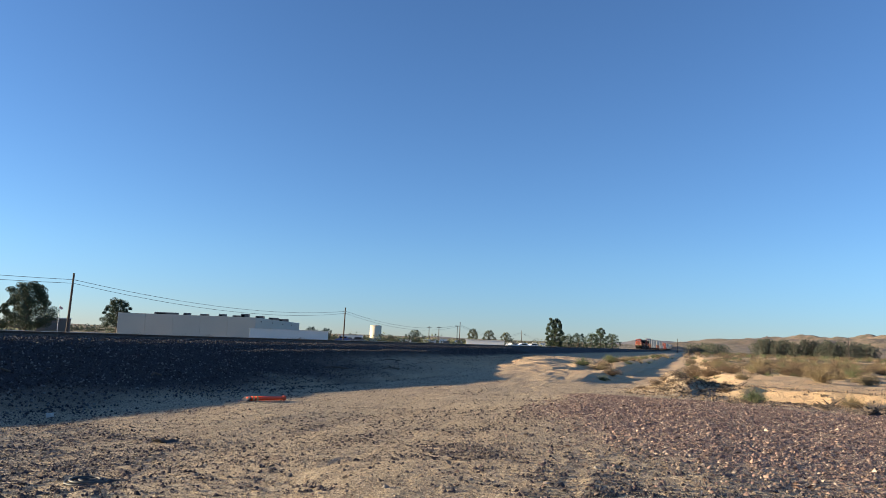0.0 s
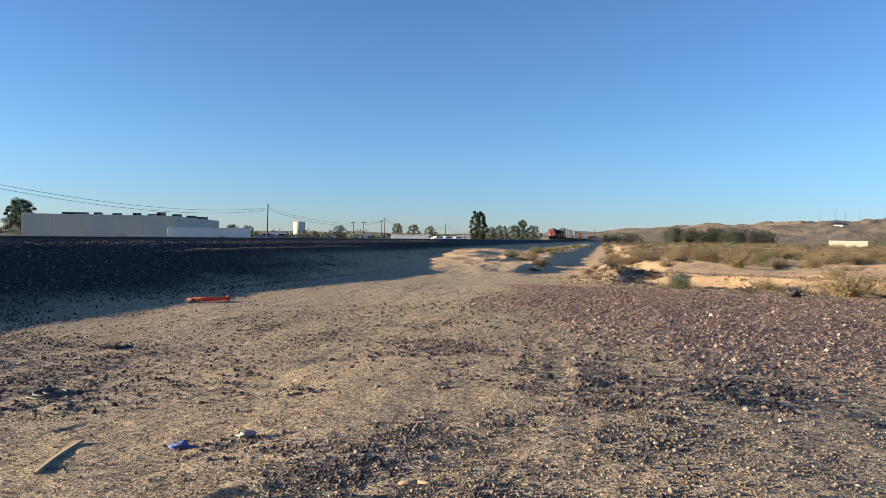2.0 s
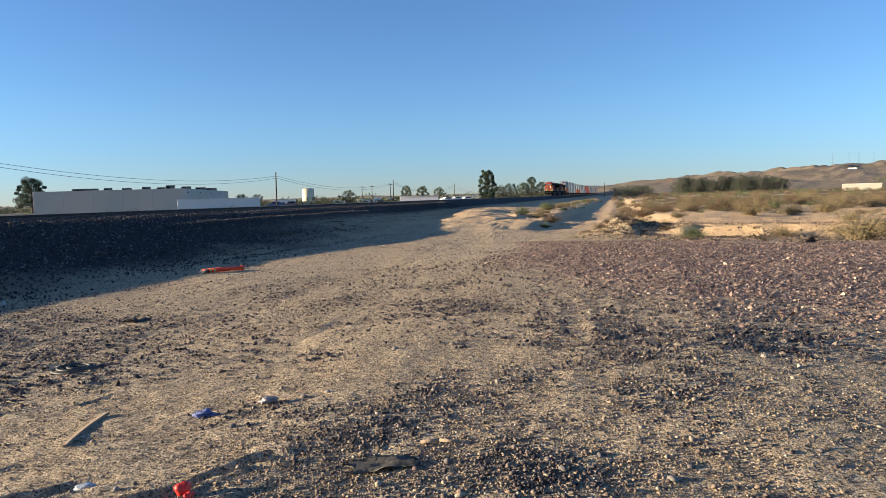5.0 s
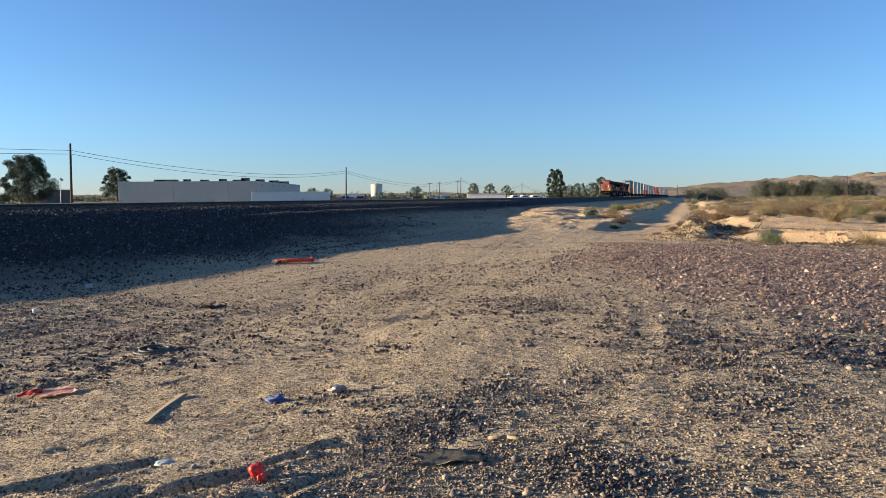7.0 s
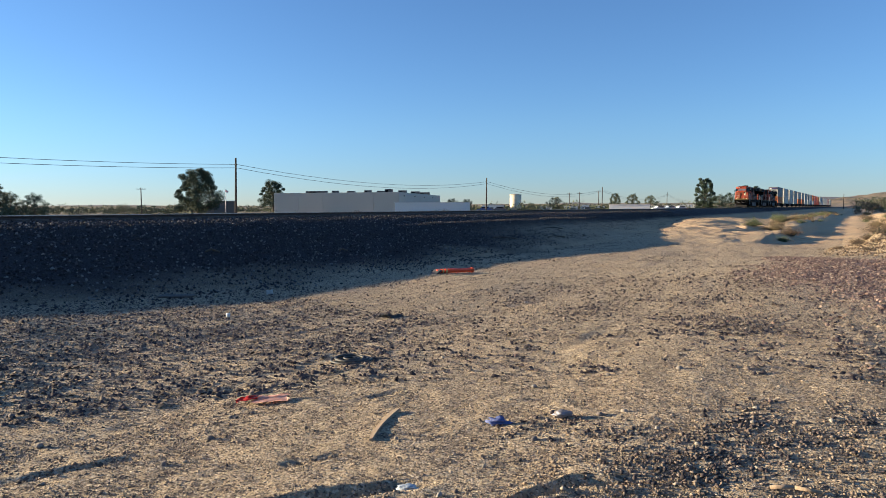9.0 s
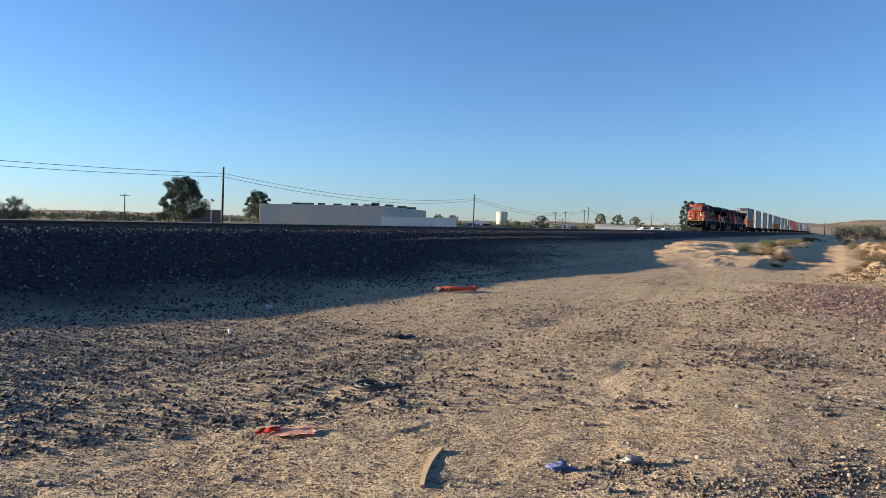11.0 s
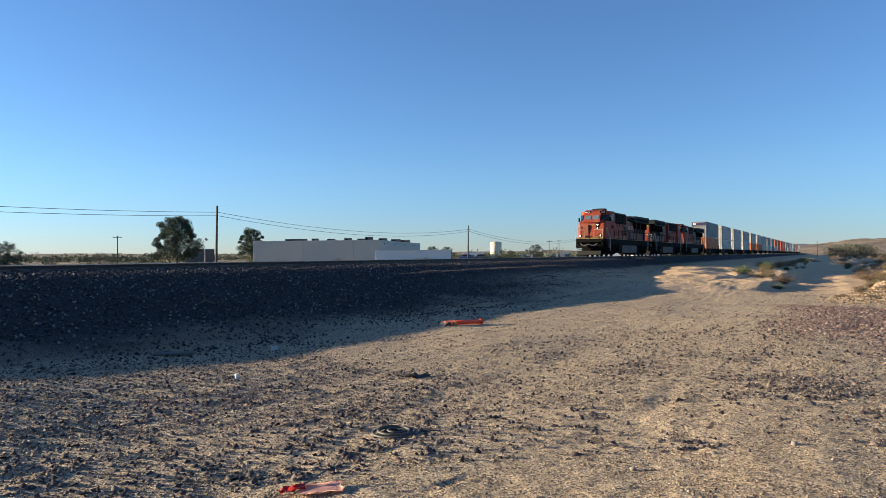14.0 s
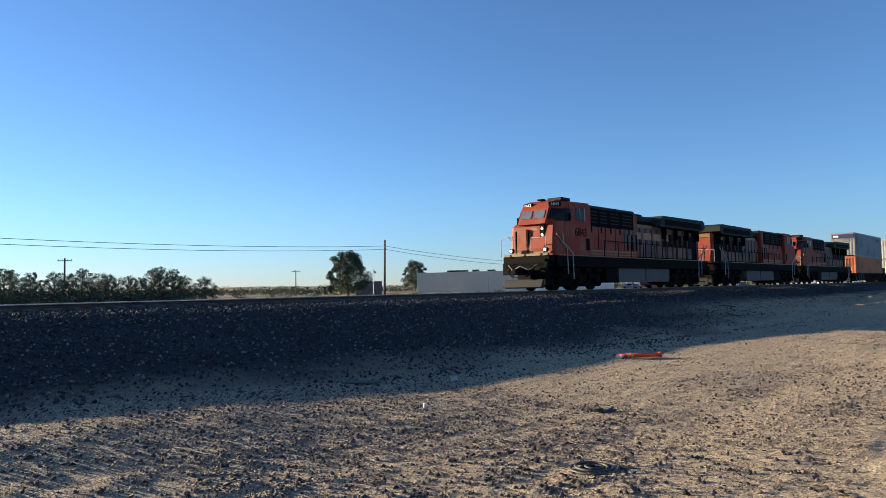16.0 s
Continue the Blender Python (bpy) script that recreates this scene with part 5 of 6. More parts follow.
# ---- hills on the open side ----
def build_hills():
    az = np.linspace(12.5, 75, 320)
    rr = np.linspace(560, 1700, 130)
    A, R = np.meshgrid(np.radians(az), rr, indexing="ij")
    X, Y = R * np.sin(A), R * np.cos(A)
    deg = np.degrees(A)
    rise = np.interp(deg, (12.5, 15, 17, 20, 22, 26, 30, 33, 38, 45, 75), (2, 11, 16.5, 21.5, 25, 31, 34.5, 36, 39, 43, 50))
    prof = smooth(600, 1080, R) * (1 - 0.35 * smooth(1200, 1900, R))
    gully = 1 - np.abs(2 * fbm(X / 95, Y / 95, 4, 201)) * 0.95 - np.abs(2 * fbm(X / 38, Y / 38, 3, 205)) * 0.5
    z = -2.5 + rise * prof * (0.76 + 0.27 * gully) + 3 * prof * fbm(X / 40, Y / 40, 3, 211) * smooth(14, 20, deg)
    idx = np.arange(A.size).reshape(A.shape)
    faces = np.stack((idx[:-1, :-1], idx[1:, :-1], idx[1:, 1:], idx[:-1, 1:]), -1).reshape(-1, 4)
    hill = mat("dry_eroded_hillside", (0.30, 0.20, 0.135), (0.21, 0.145, 0.10), 0.95, 0, 0.02, 0.3, 0.9, 0.7, reach=1.5, dirt=(0.13, 0.11, 0.07), dirt_scale=0.14, dirt_much=0.75)
    me = quick_mesh("hills", np.stack((X, Y, z), -1).reshape(-1, 3), faces, hill)
    me.shade_smooth()
    tagged(link("hills", me), "dry brown eroded hills rising behind the flat", "hills", kind="structure")
    # far blue ranges
    az = np.linspace(-75, 40, 300)
    d = 4300.0
    top = 18 + 26 * np.array([fbm(np.array([a / 5.0]), np.array([0.3]), 4, 221)[0] for a in az]) + 20 * np.exp(-((az - 14.5) / 2.5) ** 2) + np.interp(az, (-75, -20, 0, 40), (8, 4, 10, 20))
    v, f = [], []
    for i, a in enumerate(az):
        x, y = math.sin(radians(a)), math.cos(radians(a))
        v += [(x * d, y * d, -20), (x * (d + 120), y * (d + 120), max(top[i], 2) * 0.7), (x * (d + 260), y * (d + 260), max(top[i], 2)), (x * (d + 600), y * (d + 600), -20)]
    for i in range(len(az) - 1):
        for k in range(3):
            f.append((i * 4 + k, i * 4 + 4 + k, i * 4 + 5 + k, i * 4 + 1 + k))
    far = mat("hazy_far_hills", (0.19, 0.175, 0.175), (0.15, 0.14, 0.14), 1.0, 0, 0.004, 0.02, bump=0)
    me = quick_mesh("far_hills", v, f, far)
    me.shade_smooth()
    tagged(link("far_hills", me), "low hazy hills on the horizon", "hills", kind="structure")


build_hills()


# ---- small buildings, tank, vehicles beyond the railway ----
def shed(place, length, deep, high, label, turn, colour=(0.75, 0.74, 0.70)):
    t = thing("shed", place, label, "building", "low buildings beyond the railway", turn)
    wall = mat("white_shed_wall", colour, tuple(c * 0.88 for c in colour), 0.75, 0, 0.3, 4, 0.7, 0.02)
    part("wall", box((0, 0, high / 2), (length, deep, high), 0.03), wall, t)
    part("roof", box((0, 0, high + 0.08), (length + 0.4, deep + 0.4, 0.16), 0.03), WHITE, t)
    for k in range(0 if "long" in label else max(1, int(length // 7))):
        part("door", box((-length / 2 + 3 + k * 7, -deep / 2 - 0.02, high * 0.38), (2.4, 0.06, high * 0.7)), TANKGREY, t)
    return t


def far_vehicle(place, turn, colour, label):
    t = thing("parked_vehicle", place, label, "car", "parked vehicles beyond the railway", turn)
    body = mat("vehicle_paint", colour, tuple(c * 0.9 for c in colour), 0.3, 0, 1, 5, bump=0, coat=0.5)
    part("body", add_prism(bmesh.new(), [(-2.4, 0.35), (-2.4, 0.95), (-1.4, 1.05), (-0.9, 1.65), (1.2, 1.7), (1.7, 1.05), (2.4, 0.9), (2.4, 0.35)], -0.9, 0.9), body, t)
    part("window_band", box((0.1, 0, 1.36), (2.0, 1.84, 0.42), 0.03), GLASS, t)
    for x in (-1.5, 1.5):
        for y in (-0.85, 0.85):
            part("wheel", add_rod(bmesh.new(), (x, y - 0.1, 0.34), (x, y + 0.1, 0.34), 0.34, 0.34, 14), BLACK, t)


def build_far():
    b = bearing(-13.85, 232, -0.6)
    t = shed(b, 24.5, 8, 3.75, "long low white shed in front of the warehouse", 13.0)
    b = bearing(-7.05, 300, -0.6)
    tank = thing("storage_tank", b, "tall cream cylindrical storage tank", "tank")
    cream = mat("cream_tank_paint", (0.72, 0.62, 0.44), (0.62, 0.53, 0.38), 0.5, 0, 0.4, 4, 0.8, 0.02)
    part("shell", add_rod(bmesh.new(), (0, 0, 0), (0, 0, 7.6), 2.4, 2.4, 32), cream, tank, flat=False)
    part("lid", add_rod(bmesh.new(), (0, 0, 7.6), (0, 0, 7.95), 2.45, 0.6, 32), cream, tank)
    for z in (2.5, 5.0):
        part("band", add_rod(bmesh.new(), (0, 0, z), (0, 0, z + 0.08), 2.43, 2.43, 32), cream, tank)
    part("ladder", box((2.45, 0, 3.9), (0.08, 0.5, 7.6)), TANKGREY, tank)
    white = (0.76, 0.75, 0.72)
    for az, d, ln, hi, label in ((1.95, 250, 13.5, 2.9, "pale long trailer-like shed beyond the railway"), (-4.6, 280, 5, 2.2, "small white shed beyond the railway"), (-2.6, 270, 5, 2.4, "small white shed beyond the railway"),
                                 (-1.5, 300, 3.5, 3.0, "white cabin beyond the railway"), (-0.3, 300, 4, 2.6, "white cabin beyond the railway"), (-8.9, 260, 8, 3.0, "low pale building beside the tank"),
                                 (5.0, 330, 16, 2.6, "low pale building near the far trees"), (6.6, 340, 10, 3.0, "low pale building near the far trees"), (-30.6, 190, 7, 4.0, "dark roadside stand under the pine tree")):
        shed(bearing(az, d, -0.6), ln, 5, hi, label, -az, white if "dark" not in label else (0.16, 0.13, 0.11))
    for az, d, c in ((4.2, 240, (0.8, 0.8, 0.8)), (5.0, 242, (0.82, 0.82, 0.8)), (-9.6, 215, (0.05, 0.09, 0.25)), (-8.4, 222, (0.1, 0.1, 0.12)), (5.8, 250, (0.7, 0.7, 0.72))):
        far_vehicle(bearing(az, d, 0.1), 20 + az, c, "white parked pickup beyond the railway" if c[0] > 0.6 else "dark parked pickup beyond the railway")
    shed(bearing(34.8, 380, -0.3), 15.5, 9, 3.0, "long white flat-roofed shed below the hills", -32.0, (0.40, 0.37, 0.31))
    shed(bearing(34.2, 900, 18.5), 8, 6, 4, "small white house on the hillside", -30.0)
    # posts and far poles
    for az, d, h in ((-2.7, 330, 8.8), (-1.9, 340, 9.2), (-0.4, 330, 9.6)):
        utility_pole(bearing(az, d, -0.6), h, "distant utility pole with crossarm", True)
    utility_pole(bearing(-52.8, 150, -0.6), 8.8, "utility pole with a crossarm beyond the railway", True)
    utility_pole(bearing(-36.3, 230, -0.6), 8.6, "utility pole with a crossarm beyond the railway", True)
    utility_pole(bearing(28.4, 430, -0.3), 12.0, "single dark pole in front of the gum trees")
    utility_pole(bearing(16.9, 420, -0.3), 8.0, "single dark pole beside the track trees")
    for az, h in ((33.0, 14), (34.0, 15), (34.6, 14), (35.5, 15), (38.0, 14)):
        utility_pole(bearing(az, 1120, 33.5), h, "power pole on the crest of the hills", True)
    flag = thing("flagpole", bearing(-30.3, 150, -0.6), "white flagpole with a small striped flag", "flagpole")
    part("pole", add_rod(bmesh.new(), (0, 0, 0), (0, 0, 6.2), 0.06, 0.04, 8), WHITE, flag)
    cloth = box((0, 0, 0), (0.6, 0.03, 0.4), 0.005)
    bmesh.ops.transform(cloth, matrix=pose(0.3, 0, 5.6, 0, 38, 20), verts=cloth.verts[:])
    part("flag", cloth, mat("faded_red_flag", (0.5, 0.14, 0.13), (0.6, 0.5, 0.5), 0.8, 0, 3, 12), flag)
    post = thing("marker_post", at(-2.0, 28.2, 0.6), "white railway marker post with a small sign", "sign post")
    part("post", box((0, 0, 0.8), (0.10, 0.10, 1.6), 0.01), WHITE, post)
    part("plate", box((0, -0.06, 1.35), (0.34, 0.02, 0.44), 0.005), WHITE, post)


build_far()


# ---- loose stones ----
def stone_shapes():
    """A few broken shapes: unit points and triangles."""
    bm = bmesh.new()
    bmesh.ops.create_icosphere(bm, subdivisions=1, radius=1.0)
    ico = (np.array([v.co[:] for v in bm.verts]), np.array([[v.index for v in f.verts] for f in bm.faces]))
    bm.free()
    octa = (np.array(((1, 0, 0), (-1, 0, 0), (0, 1, 0), (0, -1, 0), (0, 0, 1), (0, 0, -1)), float),
            np.array(((0, 2, 4), (2, 1, 4), (1, 3, 4), (3, 0, 4), (2, 0, 5), (1, 2, 5), (3, 1, 5), (0, 3, 5))))
    grit = (np.array(((1, 0.2, -0.3), (-0.2, 1, -0.3), (-1, -0.1, -0.3), (0.1, -1, -0.3), (0, 0, 0.9)), float), np.array(((0, 1, 4), (1, 2, 4), (2, 3, 4), (3, 0, 4))))
    return ico, octa, grit


ICO, OCTA, GRIT = stone_shapes()


def scatter(name, pts, sizes, shape, material, label, seed, flat=0.7, sink=0.25):
    """Stones at pts (x, y, z of the ground) as one piece."""
    rnd = np.random.default_rng(seed)
    n, (bv, bf) = len(pts), shape
    k = len(bv)
    v = bv[None] * rnd.uniform(0.62, 1.25, (n, k, 1)) + rnd.normal(size=(n, k, 3)) * 0.10
    v = v * rnd.uniform(0.65, 1.35, (n, 1, 3)) * np.array((1, 1, flat))
    a, tilt = rnd.uniform(0, 2 * math.pi, n), rnd.normal(size=n) * 0.45
    ca, sa, ct, st = np.cos(a), np.sin(a), np.cos(tilt), np.sin(tilt)
    x, y, z = v[..., 0], v[..., 1] * ct[:, None] - v[..., 2] * st[:, None], v[..., 1] * st[:, None] + v[..., 2] * ct[:, None]
    v = np.stack((x * ca[:, None] - y * sa[:, None], x * sa[:, None] + y * ca[:, None], z), -1)
    v = v * sizes[:, None, None]
    v = v + pts[:, None, :] + np.array((0, 0, 1.0)) * (sizes * flat * (1 - 2 * sink))[:, None, None]
    f = (np.arange(n) * k)[:, None, None] + bf[None]
    return tagged(link(name, quick_mesh(name, v.reshape(-1, 3), f.reshape(-1, 3), material)), label, "gravel", kind="stuff")


def on_ground(x, y):
    s, p = sp_of(x, y)
    return np.stack((x, y, land(s, p)), -1)


def fan(n, lo, hi, rnd, az0=-66, az1=52):
    """Places round the camera's standpoint, as dense near as far in the picture."""
    r = lo * (hi / lo) ** rnd.random(n)
    a = np.radians(rnd.uniform(az0, az1, n))
    return -1.4 + r * np.sin(a), 1.2 + r * np.cos(a), r


def clusters(x, y, k=1.0):
    """Where gravel lies close: a dark strip with a clump, a paler spread, a small heap; k widens them."""
    u = (x + 0.5) * 0.62 + (y - 6.1) * 0.78
    d = (x + 0.5) * 0.78 - (y - 6.1) * 0.62
    strip = np.exp(-(d / (0.36 * k)) ** 2 - (u / 1.05) ** 4) + np.exp(-((x - 0.05) / (0.34 * k)) ** 2 - ((y - 4.75) / 0.42) ** 2)
    right = np.exp(-((x - 1.3 - 0.1 * (y - 6)) / (0.75 * k)) ** 2 - ((y - 6.6) / 1.5) ** 2)
    heap = np.exp(-((x + 1.72) / (0.36 * k)) ** 2 - ((y - 6.3) / 0.24) ** 2)
    return strip, right, heap


def gravel_much(x, y):
    """How much loose gravel lies at x, y, from 0 to 1; wheels have swept the tyre tracks clear."""
    s, p = sp_of(x, y)
    swept = np.zeros(np.shape(x))
    for rut in RUTS:
        line, there = rut_line(s, rut)
        swept = np.maximum(swept, (0.45 + 0.55 * there).clip(0, 1) * smooth(rut[0], rut[0] + 2, s) * np.exp(-((p - line) / 0.20) ** 2))
    much = 0.17 + 0.6 * smooth(0.02, 0.24, fbm(x / 1.6, y / 1.6, 4, 301)) + 0.28 * smooth(-0.1, 0.3, fbm(x / 6, y / 6, 2, 311))
    strip, right, heap = clusters(x, y, 1.25)
    left = np.exp(-((x + 8.5) / 3.2) ** 2 - ((y - 11) / 2.4) ** 2)
    clear = np.exp(-((x + 2.6) / 1.6) ** 2 - ((y - 5.1) / 1.1) ** 2)
    return np.clip((much + strip + 0.9 * right + 1.2 * heap + 0.9 * left) * (1 - 0.85 * clear) * (1 - 0.85 * swept), 0.02, 1)


def build_stones():
    rnd = np.random.default_rng(77)
    # fine grit close by, then pebbles, then larger broken stones
    for n, lo, hi, small, big, shape, seed in ((105000, 3.0, 10.0, 0.0035, 0.0085, GRIT, 1), (52000, 3.0, 15.0, 0.0065, 0.015, OCTA, 2), (9000, 3.0, 15.0, 0.010, 0.022, OCTA, 3), (125000, 9.0, 55.0, 0.010, 0.026, GRIT, 4), (36000, 0.35, 10.0, 0.004, 0.012, GRIT, 7), (12000, 0.35, 10.0, 0.007, 0.016, GRIT, 8), (14000, 12.0, 50.0, 0.012, 0.026, GRIT, 9)):
        x, y, r = fan(n, lo, hi, rnd) if seed < 7 else fan(n, lo, hi, rnd, -180, 180)
        s, p = sp_of(x, y)
        keep = (rnd.random(n) < ({1: 0.75, 4: 0.5, 7: 0.6}.get(seed, 0.12) + gravel_much(x, y))) & (p < 15.5) & ((red_mask(s, p) < 0.6) | (rnd.random(n) < 0.3))
        x, y = x[keep], y[keep]
        scatter("gravel", on_ground(x, y), small * (big / small) ** (rnd.random(len(x)) ** 1.6), shape, GREY_STONES, "loose grey and brown gravel strewn over the sand", seed, 0.58)
    # coarser dark stones further out, thick in patches and thin between them
    x, y, r = fan(80000, 7.0, 42.0, rnd)
    keep = (rnd.random(len(x)) < np.clip(gravel_much(x, y) - 0.04, 0.02, 0.7)) & (sp_of(x, y)[1] < 15.0) & (red_mask(*sp_of(x, y)) < 0.5)
    x, y, r = x[keep], y[keep], r[keep]
    scatter("coarse_gravel", on_ground(x, y), 0.013 * (0.042 / 0.013) ** (rnd.random(len(x)) ** 1.7), GRIT, DARK_STONES, "coarse brown stones strewn over the packed sand", 13, 0.7)
    # darker gravel lying in close clusters
    x, y = rnd.uniform(-3.5, 4.5, 90000), rnd.uniform(4.0, 11.0, 90000)
    strip, right, heap = clusters(x, y)
    keep = rnd.random(90000) < np.clip(1.1 * (strip + 0.5 * right + 1.2 * heap) * smooth(-0.25, 0.2, fbm(x / 0.35, y / 0.35, 3, 341)), 0, 0.85)
    x, y = x[keep], y[keep]
    scatter("dark_gravel", on_ground(x, y), 0.006 * (0.024 / 0.006) ** (rnd.random(len(x)) ** 1.4), OCTA, DARK_STONES, "close patches of dark broken gravel on the sand", 10, 0.65, 0.2)
    n = 165000
    s = 8 + 22 * rnd.random(n) ** 0.85
    p = 4.5 - 20 * rnd.random(n) ** 1.2
    keep = rnd.random(n) < red_mask(s, p) * 0.85 + 0.08 * smooth(4, 0, p)
    s, p = s[keep], p[keep]
    pts = np.stack((s * ALONG[0] + p * ACROSS[0], s * ALONG[1] + p * ACROSS[1], land(s, p)), -1)
    scatter("red_gravel", pts, 0.012 * (0.040 / 0.012) ** (rnd.random(len(s)) ** 1.8), GRIT, RED_STONES, "spread of purple-brown crushed gravel", 5, 0.62, 0.2)
    # ballast on the bank
    n = 66000
    s = -10 + 95 * rnd.random(n) ** 1.25
    p = rnd.uniform(12.2, 23.0, n)
    bare = 0.8 * smooth(24, 42, s + 3 * fbm(s / 3, p / 3, 2, 321)) * smooth(19.2, 17.8, p)
    keep = (rnd.random(n) < np.clip(smooth(13.0, 16.6, p + 1.5 * fbm(s / 2, p / 2, 2, 331) - 0.8 * smooth(14, 4, s)) - bare, 0.05, 1))
    s, p = s[keep], p[keep]
    pts = np.stack((s * ALONG[0] + p * ACROSS[0], s * ALONG[1] + p * ACROSS[1], land(s, p)), -1)
    scatter("ballast", pts, rnd.uniform(0.019, 0.046, len(s)), OCTA, BALLAST, "dark grey broken ballast covering the railway bank", 6, 0.85, 0.15)
    # the larger stones, one by one
    kinds = []
    for i in range(7):
        v = ICO[0] * rnd.uniform(0.72, 1.2, (len(ICO[0]), 1)) * np.array((1.0, rnd.uniform(0.6, 0.95), rnd.uniform(0.5, 0.75)))
        shade = ((0.30, 0.25, 0.20), (0.19, 0.155, 0.14), (0.42, 0.36, 0.29), (0.26, 0.17, 0.14), (0.30, 0.26, 0.22), (0.16, 0.14, 0.13), (0.44, 0.35, 0.25))[i]
        kinds.append(quick_mesh("stone", v, ICO[1], mat("field_stone", shade, tuple(c * 0.65 for c in shade), 0.9, 0, 12, 70, 0.9, 0.3)))
    words = ("tan", "dark brown", "pale cream", "reddish", "grey-brown", "dark grey", "yellowish")
    x, y, r = fan(420, 3.2, 15, rnd)
    ok = (rnd.random(420) < gravel_much(x, y)) & (sp_of(x, y)[1] < 14)
    for i, (a, b) in enumerate(list(zip(x[ok], y[ok]))[:190]):
        k = int(rnd.integers(0, 7))
        size = float(rnd.uniform(0.016, 0.036))
        ob = tagged(link("stone", kinds[k]), "loose " + words[k] + " stone on sandy gravel", "stone", "larger loose stones")
        ob.matrix_basis = Matrix.LocRotScale((a, b, ground_z(a, b) + size * 0.3), Euler(tuple(rnd.uniform(-0.4, 0.4, 2)) + (float(rnd.uniform(0, 6)),)), (size,) * 3)


build_stones()


def heap_rubble():
    """Clods and broken stone on the earth heap and along the cut bank."""
    rnd = np.random.default_rng(91)
    n = 3000
    s, p = rnd.normal(35.0, 1.6, n), rnd.normal(0.4, 1.1, n)
    n2 = 1800
    s2, p2 = rnd.uniform(31.5, 35.5, n2), rnd.uniform(-14, -0.5, n2)
    s, p = np.concatenate((s, s2)), np.concatenate((p, p2))
    pts = np.stack((s * ALONG[0] + p * ACROSS[0], s * ALONG[1] + p * ACROSS[1], land(s, p)), -1)
    clod = stones_mat("sandy_clods", [(0.26, 0.18, 0.11), (0.20, 0.14, 0.09), (0.15, 0.11, 0.08), (0.32, 0.225, 0.135), (0.11, 0.085, 0.065)])
    scatter("rubble", pts, 0.018 * (0.065 / 0.018) ** (rnd.random(len(s)) ** 2.0), OCTA, clod, "sandy clods and broken stone on the cut bank", 12, 0.8, 0.2)


heap_rubble()


# ---- litter and odd things on the ground ----
def crumpled(size, seed, rough=0.35, squash=(1, 1, 0.6), rounds=3):
    bm = bmesh.new()
    bmesh.ops.create_icosphere(bm, subdivisions=rounds, radius=1.0)
    for v in bm.verts:
        k = 1 + rough * 2 * noise.noise(v.co * 1.7 + Vector((seed * 3.1, 0, 0))) + rough * noise.noise(v.co * 4.3 + Vector((0, seed, 0)))
        v.co = Vector((v.co.x * k * size * squash[0], v.co.y * k * size * squash[1], v.co.z * k * size * squash[2]))
    return bm


def sheet(w, d, seed, lift=0.03, nx=14, ny=9, ragged=0.12):
    """A thin bent scrap with a ragged edge and some thickness."""
    rnd = random.Random(seed)
    bm = bmesh.new()
    grid = []
    for i in range(nx):
        row = []
        for j in range(ny):
            u, v = i / (nx - 1) - 0.5, j / (ny - 1) - 0.5
            edge = 1 + (rnd.uniform(-ragged, ragged) if i in (0, nx - 1) or j in (0, ny - 1) else 0)
            z = lift * (noise.noise(Vector((u * 3.5 + seed, v * 3.5, 0.3))) + 0.4)
            row.append(bm.verts.new((u * w * edge, v * d * edge, z)))
        grid.append(row)
    faces = [bm.faces.new((grid[i][j], grid[i + 1][j], grid[i + 1][j + 1], grid[i][j + 1])) for i in range(nx - 1) for j in range(ny - 1)]
    bmesh.ops.solidify(bm, geom=faces, thickness=0.006)
    return bm


def lay(ob, x, y, up=0.0, turn=0.0, tip=0.0):
    ob.matrix_basis = Matrix.Translation((x, y, ground_z(x, y) + up)) @ pose(0, 0, 0, tip, 0, turn)
    return ob


def thing_mesh(name, bm, material, label, category, flat=False):
    return tagged(part(name, bm, material, None, label, flat), label, category)


